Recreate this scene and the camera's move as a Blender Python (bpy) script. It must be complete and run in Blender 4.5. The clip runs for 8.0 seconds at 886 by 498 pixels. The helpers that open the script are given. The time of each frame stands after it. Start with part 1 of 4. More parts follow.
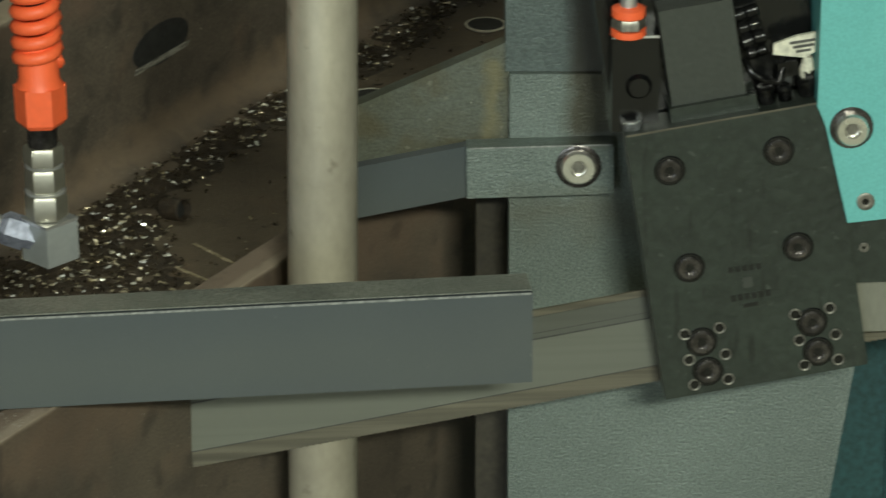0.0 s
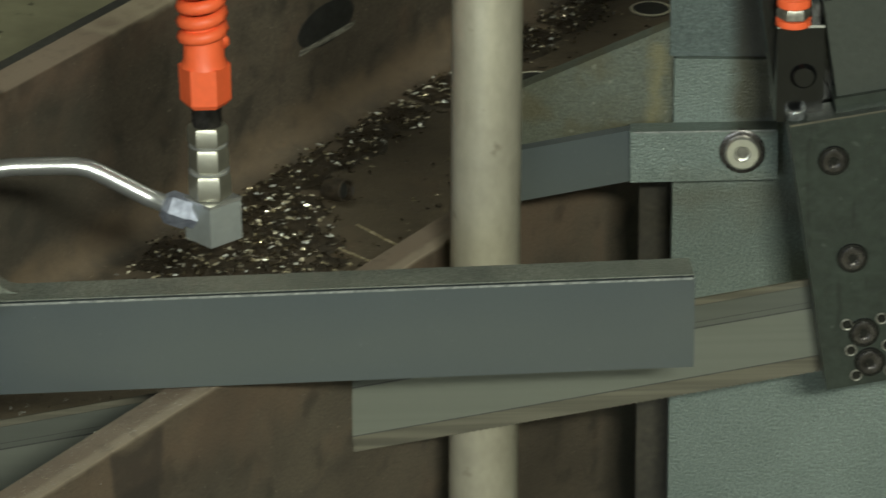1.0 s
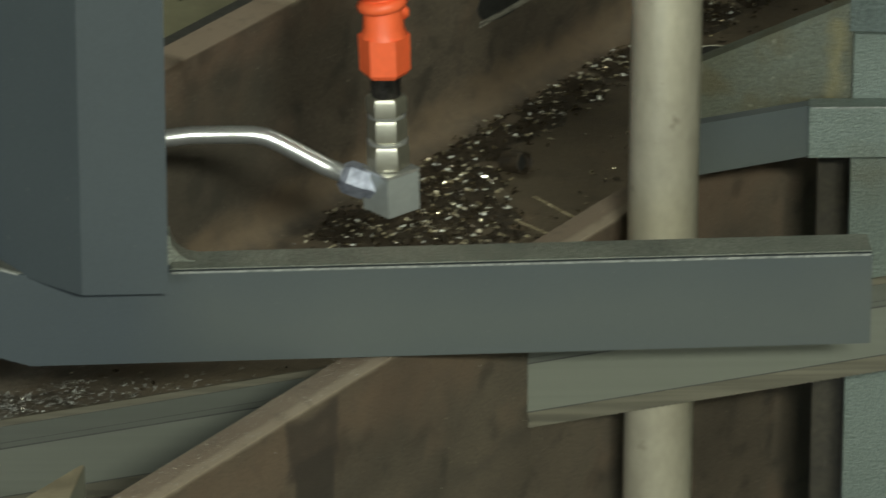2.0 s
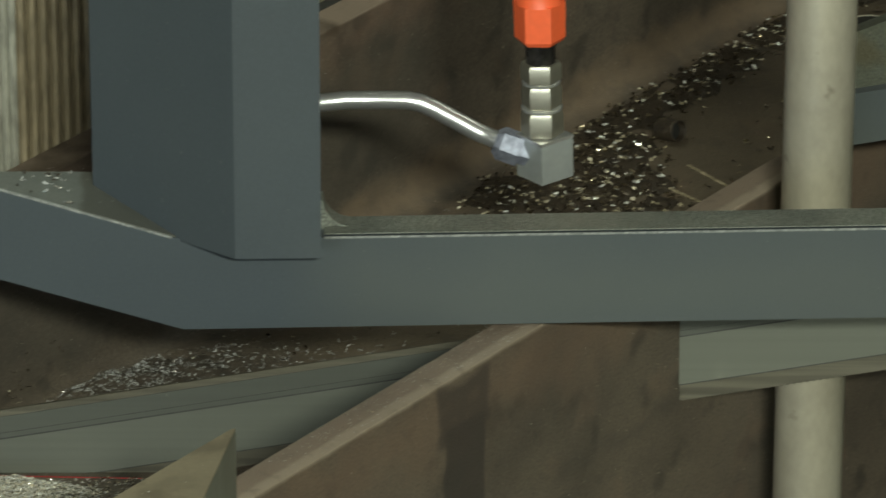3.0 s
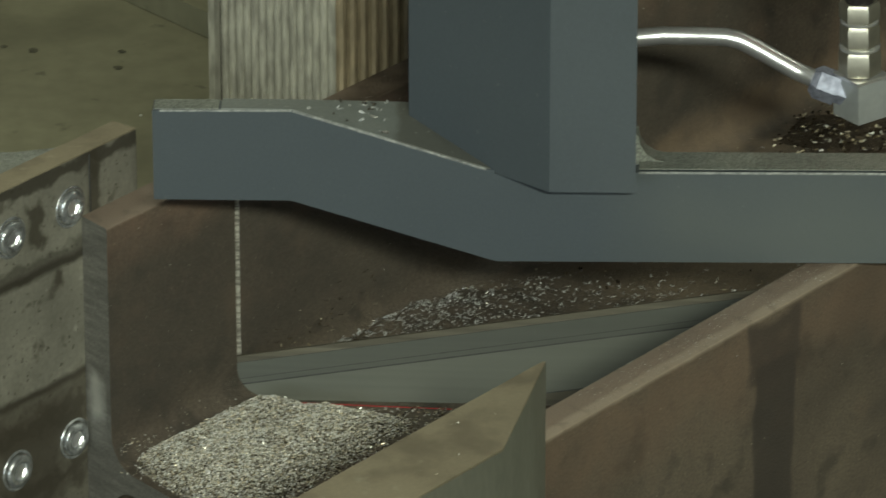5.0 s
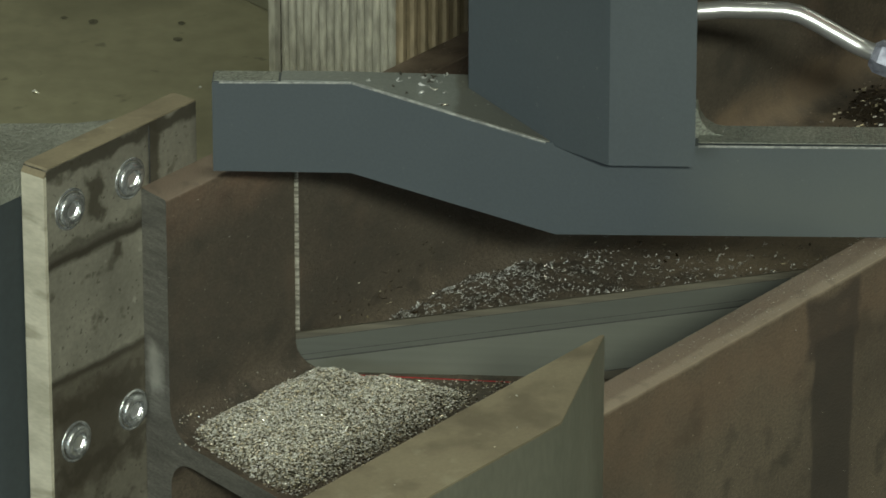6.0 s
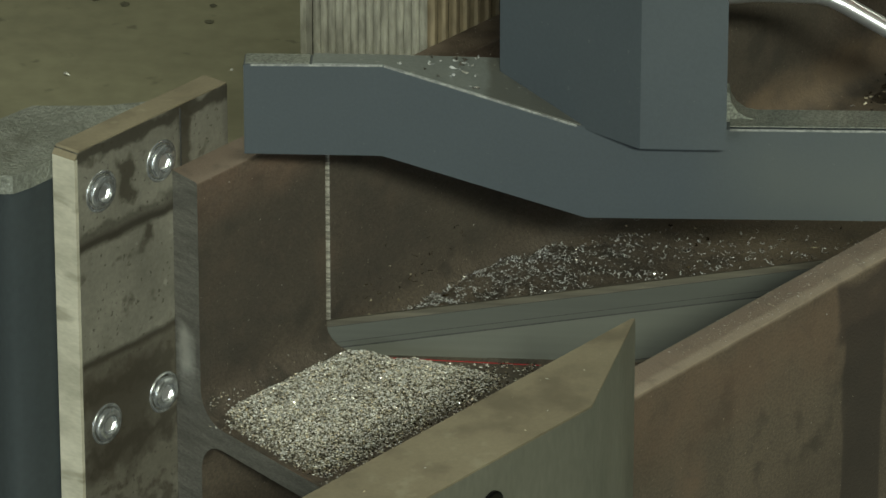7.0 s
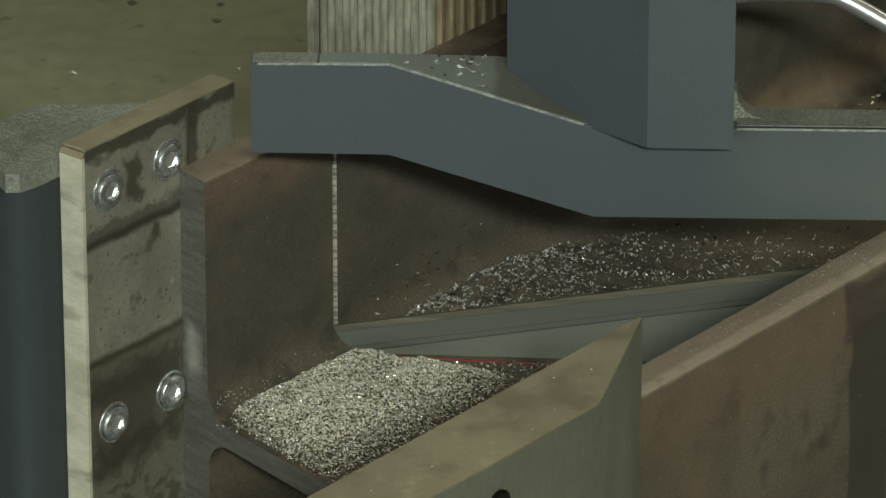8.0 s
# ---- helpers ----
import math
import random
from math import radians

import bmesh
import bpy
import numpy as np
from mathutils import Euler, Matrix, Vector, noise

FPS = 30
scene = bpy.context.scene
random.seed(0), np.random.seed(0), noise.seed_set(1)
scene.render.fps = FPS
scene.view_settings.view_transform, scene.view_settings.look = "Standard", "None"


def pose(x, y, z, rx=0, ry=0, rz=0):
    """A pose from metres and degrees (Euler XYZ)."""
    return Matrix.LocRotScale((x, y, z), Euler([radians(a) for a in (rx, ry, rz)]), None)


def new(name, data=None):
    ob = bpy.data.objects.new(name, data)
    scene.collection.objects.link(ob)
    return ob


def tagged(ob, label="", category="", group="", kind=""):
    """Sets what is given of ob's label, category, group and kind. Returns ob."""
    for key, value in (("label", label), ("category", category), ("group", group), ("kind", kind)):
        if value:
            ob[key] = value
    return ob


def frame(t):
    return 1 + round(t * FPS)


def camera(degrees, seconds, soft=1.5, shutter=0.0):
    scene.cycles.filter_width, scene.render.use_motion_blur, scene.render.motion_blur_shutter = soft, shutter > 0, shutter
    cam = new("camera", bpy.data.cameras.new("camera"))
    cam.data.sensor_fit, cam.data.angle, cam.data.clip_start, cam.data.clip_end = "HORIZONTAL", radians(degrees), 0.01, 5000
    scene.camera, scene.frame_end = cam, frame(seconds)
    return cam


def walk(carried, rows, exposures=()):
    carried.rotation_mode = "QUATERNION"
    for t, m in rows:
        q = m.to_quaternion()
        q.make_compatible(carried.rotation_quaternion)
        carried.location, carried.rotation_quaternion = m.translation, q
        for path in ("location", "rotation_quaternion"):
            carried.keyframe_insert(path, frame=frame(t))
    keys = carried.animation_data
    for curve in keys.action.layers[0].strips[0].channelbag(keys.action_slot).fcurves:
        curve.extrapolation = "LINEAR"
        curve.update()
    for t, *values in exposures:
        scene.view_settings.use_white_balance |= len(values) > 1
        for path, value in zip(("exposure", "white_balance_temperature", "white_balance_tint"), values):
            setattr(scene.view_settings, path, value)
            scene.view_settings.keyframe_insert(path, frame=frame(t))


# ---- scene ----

# ------------------------------------------------------------------ camera: a long lens on a tripod that pans left and tilts down
cam = camera(7.97, 8.0, soft=1.5, shutter=0.6)
EYE = (0.0, -3.2, 2.5266)
PAN = [(0.0, 0.0, -22.875), (0.5, 0.770, -22.940), (1.0, 1.591, -23.029), (1.5, 2.348, -23.157), (2.0, 3.327, -23.281),
       (2.2, 3.669, -23.355), (3.5, 5.558, -23.709), (4.0, 6.393, -23.866), (4.5, 7.238, -24.018), (5.0, 7.917, -24.174),
       (5.2, 8.083, -24.228), (6.3, 8.630, -24.482), (6.5, 8.716, -24.519), (7.0, 8.807, -24.572), (7.5, 8.875, -24.594),
       (8.0, 8.877, -24.582)]
walk(cam, [(t, pose(*EYE, 90 + tilt, 0, pan)) for t, pan, tilt in PAN])

# ------------------------------------------------------------------ world and lights: a factory hall under tube lamps
world = bpy.data.worlds.new("hall")
scene.world = world
world.use_nodes = True
world.node_tree.nodes["Background"].inputs["Color"].default_value = (0.55, 0.6, 0.55, 1)
world.node_tree.nodes["Background"].inputs["Strength"].default_value = 0.006
scene.view_settings.exposure = -0.18
LAMPS = [(-2.6, -3.4, 4.4, 8, 2.4, 0, (0.925, 1.0, 0.86)), (1.0, -6.5, 4.32, 530, 1.15, 60, (0.94, 1.0, 0.83)), (1.9, -3.6, 4.4, 5, 2.4, 0, (0.925, 1.0, 0.86)),
         (-2.2, 2.2, 4.4, 52, 2.4, 0, (0.97, 1.0, 0.76)), (2.2, 2.6, 4.4, 18, 2.4, 0, (0.95, 1.0, 0.80))]
WINDOW_POWER = 215


# ------------------------------------------------------------------ materials
def mat(name, col, col2=None, rough=0.5, metal=0.0, scale=8.0, grain=220.0, bump=0.15, mixgrain=0.35, spread=(0.35, 0.65),
        stretch=(1, 1, 1), rough2=None, coat=0.0):
    m = bpy.data.materials.new(name)
    m.use_nodes = True
    nt = m.node_tree
    p = nt.nodes["Principled BSDF"]
    co = nt.nodes.new("ShaderNodeTexCoord")
    mp = nt.nodes.new("ShaderNodeMapping")
    mp.inputs["Scale"].default_value = stretch
    nt.links.new(co.outputs["Object"], mp.inputs["Vector"])
    big = nt.nodes.new("ShaderNodeTexNoise")
    big.inputs["Scale"].default_value, big.inputs["Detail"].default_value, big.inputs["Roughness"].default_value = scale, 6, 0.6
    fine = nt.nodes.new("ShaderNodeTexNoise")
    fine.inputs["Scale"].default_value, fine.inputs["Detail"].default_value = grain, 4
    for n in (big, fine):
        nt.links.new(mp.outputs["Vector"], n.inputs["Vector"])
    ramp = nt.nodes.new("ShaderNodeValToRGB")
    ramp.color_ramp.elements[0].position, ramp.color_ramp.elements[1].position = spread
    col2 = col2 or [c * 0.75 for c in col]
    ramp.color_ramp.elements[0].color, ramp.color_ramp.elements[1].color = (*col, 1), (*col2, 1)
    nt.links.new(big.outputs["Fac"], ramp.inputs["Fac"])
    gr = nt.nodes.new("ShaderNodeValToRGB")
    lo = 1 - mixgrain
    gr.color_ramp.elements[0].position, gr.color_ramp.elements[1].position = 0.35, 0.65
    gr.color_ramp.elements[0].color, gr.color_ramp.elements[1].color = (lo, lo, lo, 1), (1 + mixgrain * 0.3,) * 3 + (1,)
    nt.links.new(fine.outputs["Fac"], gr.inputs["Fac"])
    mul = nt.nodes.new("ShaderNodeMix")
    mul.data_type, mul.blend_type = "RGBA", "MULTIPLY"
    mul.inputs[0].default_value = 1.0
    nt.links.new(ramp.outputs["Color"], mul.inputs[6])
    nt.links.new(gr.outputs["Color"], mul.inputs[7])
    nt.links.new(mul.outputs[2], p.inputs["Base Color"])
    rr = nt.nodes.new("ShaderNodeMapRange")
    rr.inputs["To Min"].default_value, rr.inputs["To Max"].default_value = rough, rough2 if rough2 is not None else min(1, rough + 0.2)
    nt.links.new(big.outputs["Fac"], rr.inputs["Value"])
    nt.links.new(rr.outputs["Result"], p.inputs["Roughness"])
    p.inputs["Metallic"].default_value = metal
    p.inputs["Coat Weight"].default_value = coat
    if bump:
        b = nt.nodes.new("ShaderNodeBump")
        b.inputs["Strength"].default_value, b.inputs["Distance"].default_value = bump, 0.002
        nt.links.new(fine.outputs["Fac"], b.inputs["Height"])
        nt.links.new(b.outputs["Normal"], p.inputs["Normal"])
    m["mapping"] = mp.name
    return m


def overlay(m, col, masks, edge=0.006, wobble=0.02, wscale=18.0, amount=1.0):
    """A stain, seam, mark or painted light and shade of its own colour, where object coordinates lie in given ranges
    ((axis, low, high), ...).
    """
    nt = m.node_tree
    p = nt.nodes["Principled BSDF"]
    co = nt.nodes.new("ShaderNodeTexCoord")
    nz = nt.nodes.new("ShaderNodeTexNoise")
    nz.inputs["Scale"].default_value, nz.inputs["Detail"].default_value = wscale, 5
    nt.links.new(co.outputs["Object"], nz.inputs["Vector"])
    sub = nt.nodes.new("ShaderNodeVectorMath")
    sub.operation = "SUBTRACT"
    sub.inputs[1].default_value = (0.5, 0.5, 0.5)
    nt.links.new(nz.outputs["Color"], sub.inputs[0])
    sc = nt.nodes.new("ShaderNodeVectorMath")
    sc.operation = "SCALE"
    sc.inputs["Scale"].default_value = wobble
    nt.links.new(sub.outputs[0], sc.inputs[0])
    add = nt.nodes.new("ShaderNodeVectorMath")
    nt.links.new(co.outputs["Object"], add.inputs[0])
    nt.links.new(sc.outputs[0], add.inputs[1])
    sep = nt.nodes.new("ShaderNodeSeparateXYZ")
    nt.links.new(add.outputs[0], sep.inputs[0])
    fac = None
    for axis, lo, hi in masks:
        for a, b in ((lo - edge, lo + edge), (hi + edge, hi - edge)):
            mr = nt.nodes.new("ShaderNodeMapRange")
            mr.inputs["From Min"].default_value, mr.inputs["From Max"].default_value = a, b
            nt.links.new(sep.outputs[axis], mr.inputs["Value"])
            if fac is None:
                fac = mr.outputs["Result"]
            else:
                mu = nt.nodes.new("ShaderNodeMath")
                mu.operation = "MULTIPLY"
                nt.links.new(fac, mu.inputs[0])
                nt.links.new(mr.outputs["Result"], mu.inputs[1])
                fac = mu.outputs[0]
    am = nt.nodes.new("ShaderNodeMath")
    am.operation = "MULTIPLY"
    am.inputs[1].default_value = amount
    nt.links.new(fac, am.inputs[0])
    mx = nt.nodes.new("ShaderNodeMix")
    mx.data_type = "RGBA"
    nt.links.new(am.outputs[0], mx.inputs[0])
    nt.links.new(p.inputs["Base Color"].links[0].from_socket, mx.inputs[6])
    mx.inputs[7].default_value = (*col, 1)
    nt.links.new(mx.outputs[2], p.inputs["Base Color"])
    return m


def spots(m, col, scale=40.0, lo=0.6, hi=0.68, amount=0.7, stretch=(1, 1, 1)):
    """Scattered smudges of another colour."""
    nt = m.node_tree
    p = nt.nodes["Principled BSDF"]
    co = nt.nodes.new("ShaderNodeTexCoord")
    mp = nt.nodes.new("ShaderNodeMapping")
    mp.inputs["Scale"].default_value = stretch
    nt.links.new(co.outputs["Object"], mp.inputs["Vector"])
    nz = nt.nodes.new("ShaderNodeTexNoise")
    nz.inputs["Scale"].default_value, nz.inputs["Detail"].default_value = scale, 3
    nt.links.new(mp.outputs["Vector"], nz.inputs["Vector"])
    mr = nt.nodes.new("ShaderNodeMapRange")
    mr.inputs["From Min"].default_value, mr.inputs["From Max"].default_value, mr.inputs["To Max"].default_value = lo, hi, amount
    nt.links.new(nz.outputs["Fac"], mr.inputs["Value"])
    mx = nt.nodes.new("ShaderNodeMix")
    mx.data_type = "RGBA"
    nt.links.new(mr.outputs["Result"], mx.inputs[0])
    nt.links.new(p.inputs["Base Color"].links[0].from_socket, mx.inputs[6])
    mx.inputs[7].default_value = (*col, 1)
    nt.links.new(mx.outputs[2], p.inputs["Base Color"])
    return m


def glow(name, col, strength):
    m = bpy.data.materials.new(name)
    m.use_nodes = True
    p = m.node_tree.nodes["Principled BSDF"]
    p.inputs["Base Color"].default_value = (*col, 1)
    p.inputs["Emission Color"].default_value = (*col, 1)
    p.inputs["Emission Strength"].default_value = strength
    return m


def flakes(name, stops, rough, metal):
    """Loose chips, each of its own tone."""
    m = bpy.data.materials.new(name)
    m.use_nodes = True
    nt = m.node_tree
    p = nt.nodes["Principled BSDF"]
    ge = nt.nodes.new("ShaderNodeNewGeometry")
    ramp = nt.nodes.new("ShaderNodeValToRGB")
    while len(ramp.color_ramp.elements) < len(stops):
        ramp.color_ramp.elements.new(0.5)
    for e, (pos, col) in zip(ramp.color_ramp.elements, stops):
        e.position, e.color = pos, (*col, 1)
    nt.links.new(ge.outputs["Random Per Island"], ramp.inputs["Fac"])
    nt.links.new(ramp.outputs["Color"], p.inputs["Base Color"])
    rr = nt.nodes.new("ShaderNodeMapRange")
    rr.inputs["To Min"].default_value, rr.inputs["To Max"].default_value = rough
    nt.links.new(ge.outputs["Random Per Island"], rr.inputs["Value"])
    nt.links.new(rr.outputs["Result"], p.inputs["Roughness"])
    p.inputs["Metallic"].default_value = metal
    return m


BROWN = mat("mill_scale", (0.13, 0.105, 0.078), (0.079, 0.064, 0.049), rough=0.46, rough2=0.66, scale=9, grain=520, bump=0.35, mixgrain=0.3)
spots(BROWN, (0.04, 0.035, 0.028), 38, 0.55, 0.66, 0.7)
spots(BROWN, (0.165, 0.112, 0.078), 17, 0.58, 0.72, 0.5)
spots(BROWN, (0.07, 0.058, 0.047), 120, 0.58, 0.7, 0.45)
spots(BROWN, (0.36, 0.32, 0.26), 380, 0.69, 0.73, 0.7)
overlay(BROWN, (0.18, 0.112, 0.074), [(2, 0.955, 1.004), (1, -0.01, 0.01)], edge=0.02, wobble=0.08, wscale=30, amount=0.6)
overlay(BROWN, (0.17, 0.108, 0.076), [(2, 0.975, 1.004), (1, 0.37, 0.41)], edge=0.012, wobble=0.06, wscale=34, amount=0.5)
overlay(BROWN, (0.25, 0.195, 0.15), [(2, 0.9988, 1.01)], edge=0.0006, wobble=0.0, amount=0.75)
overlay(BROWN, (0.4, 0.34, 0.25), [(2, 0.9985, 1.01), (1, 0.37, 0.41), (0, 0.48, 1.6)], edge=0.003, wobble=0.02, wscale=30, amount=0.7)
overlay(BROWN, (0.36, 0.3, 0.23), [(2, 0.9982, 1.01), (1, -0.01, 0.0075)], edge=0.0016, wobble=0.004, wscale=60, amount=0.6)
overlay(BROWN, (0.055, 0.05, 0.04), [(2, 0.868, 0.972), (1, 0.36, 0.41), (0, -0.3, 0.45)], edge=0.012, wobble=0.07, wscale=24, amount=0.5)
overlay(BROWN, (0.21, 0.152, 0.1), [(2, 0.846, 0.872), (1, 0.34, 0.38), (0, 0.36, 1.5)], edge=0.006, wobble=0.03, wscale=40, amount=0.6)
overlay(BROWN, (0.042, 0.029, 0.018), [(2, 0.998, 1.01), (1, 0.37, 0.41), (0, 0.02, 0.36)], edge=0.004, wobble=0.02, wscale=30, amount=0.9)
overlay(BROWN, (0.155, 0.112, 0.056), [(2, 0.84, 0.8455), (0, 0.2, 1.4), (1, 0.03, 0.33)], edge=0.02, wobble=0.06, wscale=20, amount=0.75)
spots(BROWN, (0.1, 0.078, 0.06), 90, 0.55, 0.7, 0.35)
overlay(BROWN, (0.04, 0.033, 0.028), [(0, -0.057, -0.017), (1, -0.01, 0.002), (2, 0.6, 0.967)], edge=0.0012, wobble=0.008, wscale=26, amount=0.85)
overlay(BROWN, (0.046, 0.036, 0.03), [(0, -0.064, -0.012), (1, -0.01, 0.002), (2, 0.958, 0.996)], edge=0.0022, wobble=0.024, wscale=30, amount=0.8)
overlay(BROWN, (0.05, 0.043, 0.036), [(0, 0.055, 0.2), (1, -0.01, 0.002), (2, 0.89, 0.9)], edge=0.006, wobble=0.05, wscale=26, amount=0.6)
FRESH = mat("cut_steel", (0.27, 0.265, 0.235), (0.18, 0.175, 0.155), rough=0.35, metal=0.6, scale=30, grain=400, stretch=(1, 1, 8))
overlay(FRESH, (0.62, 0.62, 0.56), [(1, 0.384, 0.396), (2, 0.872, 0.9)], edge=0.004, wobble=0.012, wscale=90, amount=0.7)
BRIGHT = mat("bright_kerf", (0.42, 0.4, 0.34), (0.15, 0.14, 0.115), rough=0.35, metal=0.2, scale=95, grain=600, stretch=(1, 1, 7), spread=(0.44, 0.58))
PAINT = mat("blue_grey_paint", (0.059, 0.072, 0.082), (0.052, 0.064, 0.074), rough=0.4, rough2=0.5, scale=5, grain=500, bump=0.04, mixgrain=0.06)
# Scuffed arm paint, lightened to stand for light on the sloping upper face.
GREY_PAINT = mat("scuffed_lightened_grey", (0.2, 0.218, 0.205), (0.165, 0.182, 0.172), rough=0.4, rough2=0.5, scale=14, grain=500, bump=0.08, mixgrain=0.12)
# The post's shade on the gusset, painted as a dark patch.
overlay(GREY_PAINT, (0.08, 0.08, 0.066), [(0, -0.269, -0.2)], edge=0.002, wobble=0.012, wscale=40, amount=0.75)
spots(GREY_PAINT, (0.34, 0.35, 0.32), 170, 0.66, 0.7, 0.5)
# Bar right of the post: its greener, lighter lighting is put into the paint.
overlay(PAINT, (0.086, 0.096, 0.09), [(0, -0.13, 0.4), (2, 0.99, 1.0615)], edge=0.03, wobble=0.05, wscale=12, amount=0.6)
spots(PAINT, (0.11, 0.12, 0.118), 260, 0.7, 0.74, 0.5)
# Speckled wear, with light on the upward faces added as a paler tone.
PAINT_TOP = mat("worn_lightened_paint", (0.25, 0.265, 0.225), (0.15, 0.165, 0.145), rough=0.38, scale=14, grain=700, bump=0.5, mixgrain=0.5)
EDGE = mat("worn_edge", (0.38, 0.39, 0.37), (0.17, 0.18, 0.18), rough=0.4, metal=0.1, scale=130, grain=500, spread=(0.35, 0.65))
BLADE = mat("saw_band_steel", (0.168, 0.176, 0.15), (0.152, 0.16, 0.137), rough=0.34, rough2=0.4, metal=0.3, scale=14, grain=300, stretch=(0.01, 1, 1), mixgrain=0.06, bump=0.0)
BLADE_BACK = mat("saw_band_back", (0.112, 0.118, 0.102), (0.095, 0.1, 0.088), rough=0.4, metal=0.3, scale=14, grain=300, stretch=(0.01, 1, 1), mixgrain=0.06, bump=0.0)
TEETH = mat("saw_tooth_steel", (0.135, 0.124, 0.092), (0.105, 0.095, 0.07), rough=0.5, metal=0.2, scale=20, grain=300, stretch=(0.02, 1, 1))
STAMP = mat("stamped_dark", (0.009, 0.011, 0.009), (0.006, 0.007, 0.006), rough=0.3, scale=300)
DARKLINE = mat("groove_dark", (0.06, 0.06, 0.055), rough=0.6)
GUIDE = mat("burnished_guide_steel", (0.034, 0.044, 0.036), (0.026, 0.033, 0.027), rough=0.3, rough2=0.46, metal=0.15, scale=14, grain=180, bump=0.3, mixgrain=0.2)
spots(GUIDE, (0.07, 0.082, 0.07), 170, 0.66, 0.72, 0.6)
spots(GUIDE, (0.012, 0.014, 0.012), 60, 0.62, 0.7, 0.6, (2.5, 1, 0.5))
BLACK = mat("black_oxide", (0.006, 0.0065, 0.0065), (0.003, 0.003, 0.0035), rough=0.14, rough2=0.3, scale=30, grain=300)
OILED_BLACK = mat("oiled_black_steel", (0.03, 0.03, 0.03), (0.006, 0.006, 0.006), rough=0.12, rough2=0.25, metal=0.6, scale=120, grain=260, bump=0.25)
OLIVE = mat("olive_grey_plate", (0.037, 0.043, 0.035), (0.033, 0.038, 0.031), rough=0.45, scale=8, grain=300, mixgrain=0.1)
TEAL = mat("teal_paint", (0.14, 0.45, 0.435), (0.12, 0.41, 0.4), rough=0.42, scale=8, grain=600, bump=0.15, mixgrain=0.1)
TEAL_DARK = mat("dark_teal_paint", (0.022, 0.078, 0.085), (0.018, 0.062, 0.07), rough=0.5, scale=6)
ZINC = mat("zinc_steel", (0.8, 0.79, 0.74), (0.68, 0.67, 0.62), rough=0.24, rough2=0.32, metal=0.92, scale=40, grain=500, mixgrain=0.06, bump=0.0)
CHROME = mat("bright_chrome", (0.86, 0.87, 0.88), (0.78, 0.79, 0.81), rough=0.26, rough2=0.34, metal=0.85, scale=20, bump=0.0, mixgrain=0.05)
BRASSY = mat("nickel_fitting", (0.62, 0.59, 0.48), (0.5, 0.48, 0.39), rough=0.3, rough2=0.38, metal=0.85, scale=30, bump=0.0, mixgrain=0.06)
ORANGE = mat("orange_plastic", (0.95, 0.15, 0.05), (0.9, 0.13, 0.04), rough=0.4, scale=20, grain=200, bump=0.03, mixgrain=0.05)
CAST = mat("hammered_grey_green", (0.172, 0.212, 0.193), (0.13, 0.162, 0.147), rough=0.3, rough2=0.42, scale=11, grain=620, bump=0.9, mixgrain=0.34)
spots(CAST, (0.09, 0.11, 0.1), 160, 0.66, 0.72, 0.6)
spots(CAST, (0.11, 0.135, 0.122), 420, 0.58, 0.68, 0.55)
spots(CAST, (0.36, 0.42, 0.39), 520, 0.64, 0.72, 0.5)
overlay(CAST, (0.05, 0.043, 0.023), [(0, 0.076, 0.2), (2, 1.062, 1.11)], edge=0.006, wobble=0.03, wscale=20, amount=0.85)
overlay(CAST, (0.09, 0.082, 0.05), [(0, 0.03, 0.2), (2, 1.0, 1.026)], edge=0.012, wobble=0.06, wscale=30, amount=0.45)
CAST_OIL = mat("oily_grey_green", (0.1, 0.114, 0.095), (0.075, 0.076, 0.05), rough=0.35, rough2=0.55, scale=16, grain=600, bump=0.3, mixgrain=0.3)
# Casting colour again, darker on the block above the step.
CAST_UP = mat("darker_hammered_grey_green", (0.09, 0.116, 0.112), (0.066, 0.086, 0.083), rough=0.36, rough2=0.48, scale=11, grain=650, bump=0.35, mixgrain=0.3)
spots(CAST_OIL, (0.075, 0.062, 0.03), 24, 0.54, 0.66, 0.6)
spots(CAST_OIL, (0.2, 0.2, 0.16), 200, 0.67, 0.72, 0.5)
overlay(CAST_OIL, (0.16, 0.14, 0.07), [(0, 0.026, 0.034), (2, 1.03, 1.11)], edge=0.003, wobble=0.016, wscale=60, amount=0.6)
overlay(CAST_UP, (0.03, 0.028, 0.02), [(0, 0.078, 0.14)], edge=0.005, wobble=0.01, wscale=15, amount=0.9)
ROLLER = mat("dirty_roller", (0.47, 0.435, 0.35), (0.34, 0.31, 0.245), rough=0.36, rough2=0.5, metal=0.35, scale=16, grain=200, stretch=(1, 1, 0.6), bump=0.04, mixgrain=0.07)
spots(ROLLER, (0.16, 0.14, 0.1), 60, 0.66, 0.74, 0.6)
JAW_TOP = mat("oily_jaw_steel", (0.265, 0.226, 0.15), (0.195, 0.165, 0.108), rough=0.5, rough2=0.65, scale=13, grain=420, bump=0.06, mixgrain=0.07)
spots(JAW_TOP, (0.12, 0.098, 0.064), 26, 0.52, 0.68, 0.65)
spots(JAW_TOP, (0.34, 0.31, 0.22), 70, 0.6, 0.72, 0.5)
JAW = mat("ground_jaw_steel", (0.22, 0.22, 0.18), (0.158, 0.16, 0.13), rough=0.42, rough2=0.6, metal=0.15, scale=12, grain=300, stretch=(1, 1, 0.35), bump=0.05, mixgrain=0.1)
spots(JAW, (0.12, 0.12, 0.1), 26, 0.58, 0.72, 0.5, (1, 1, 0.4))
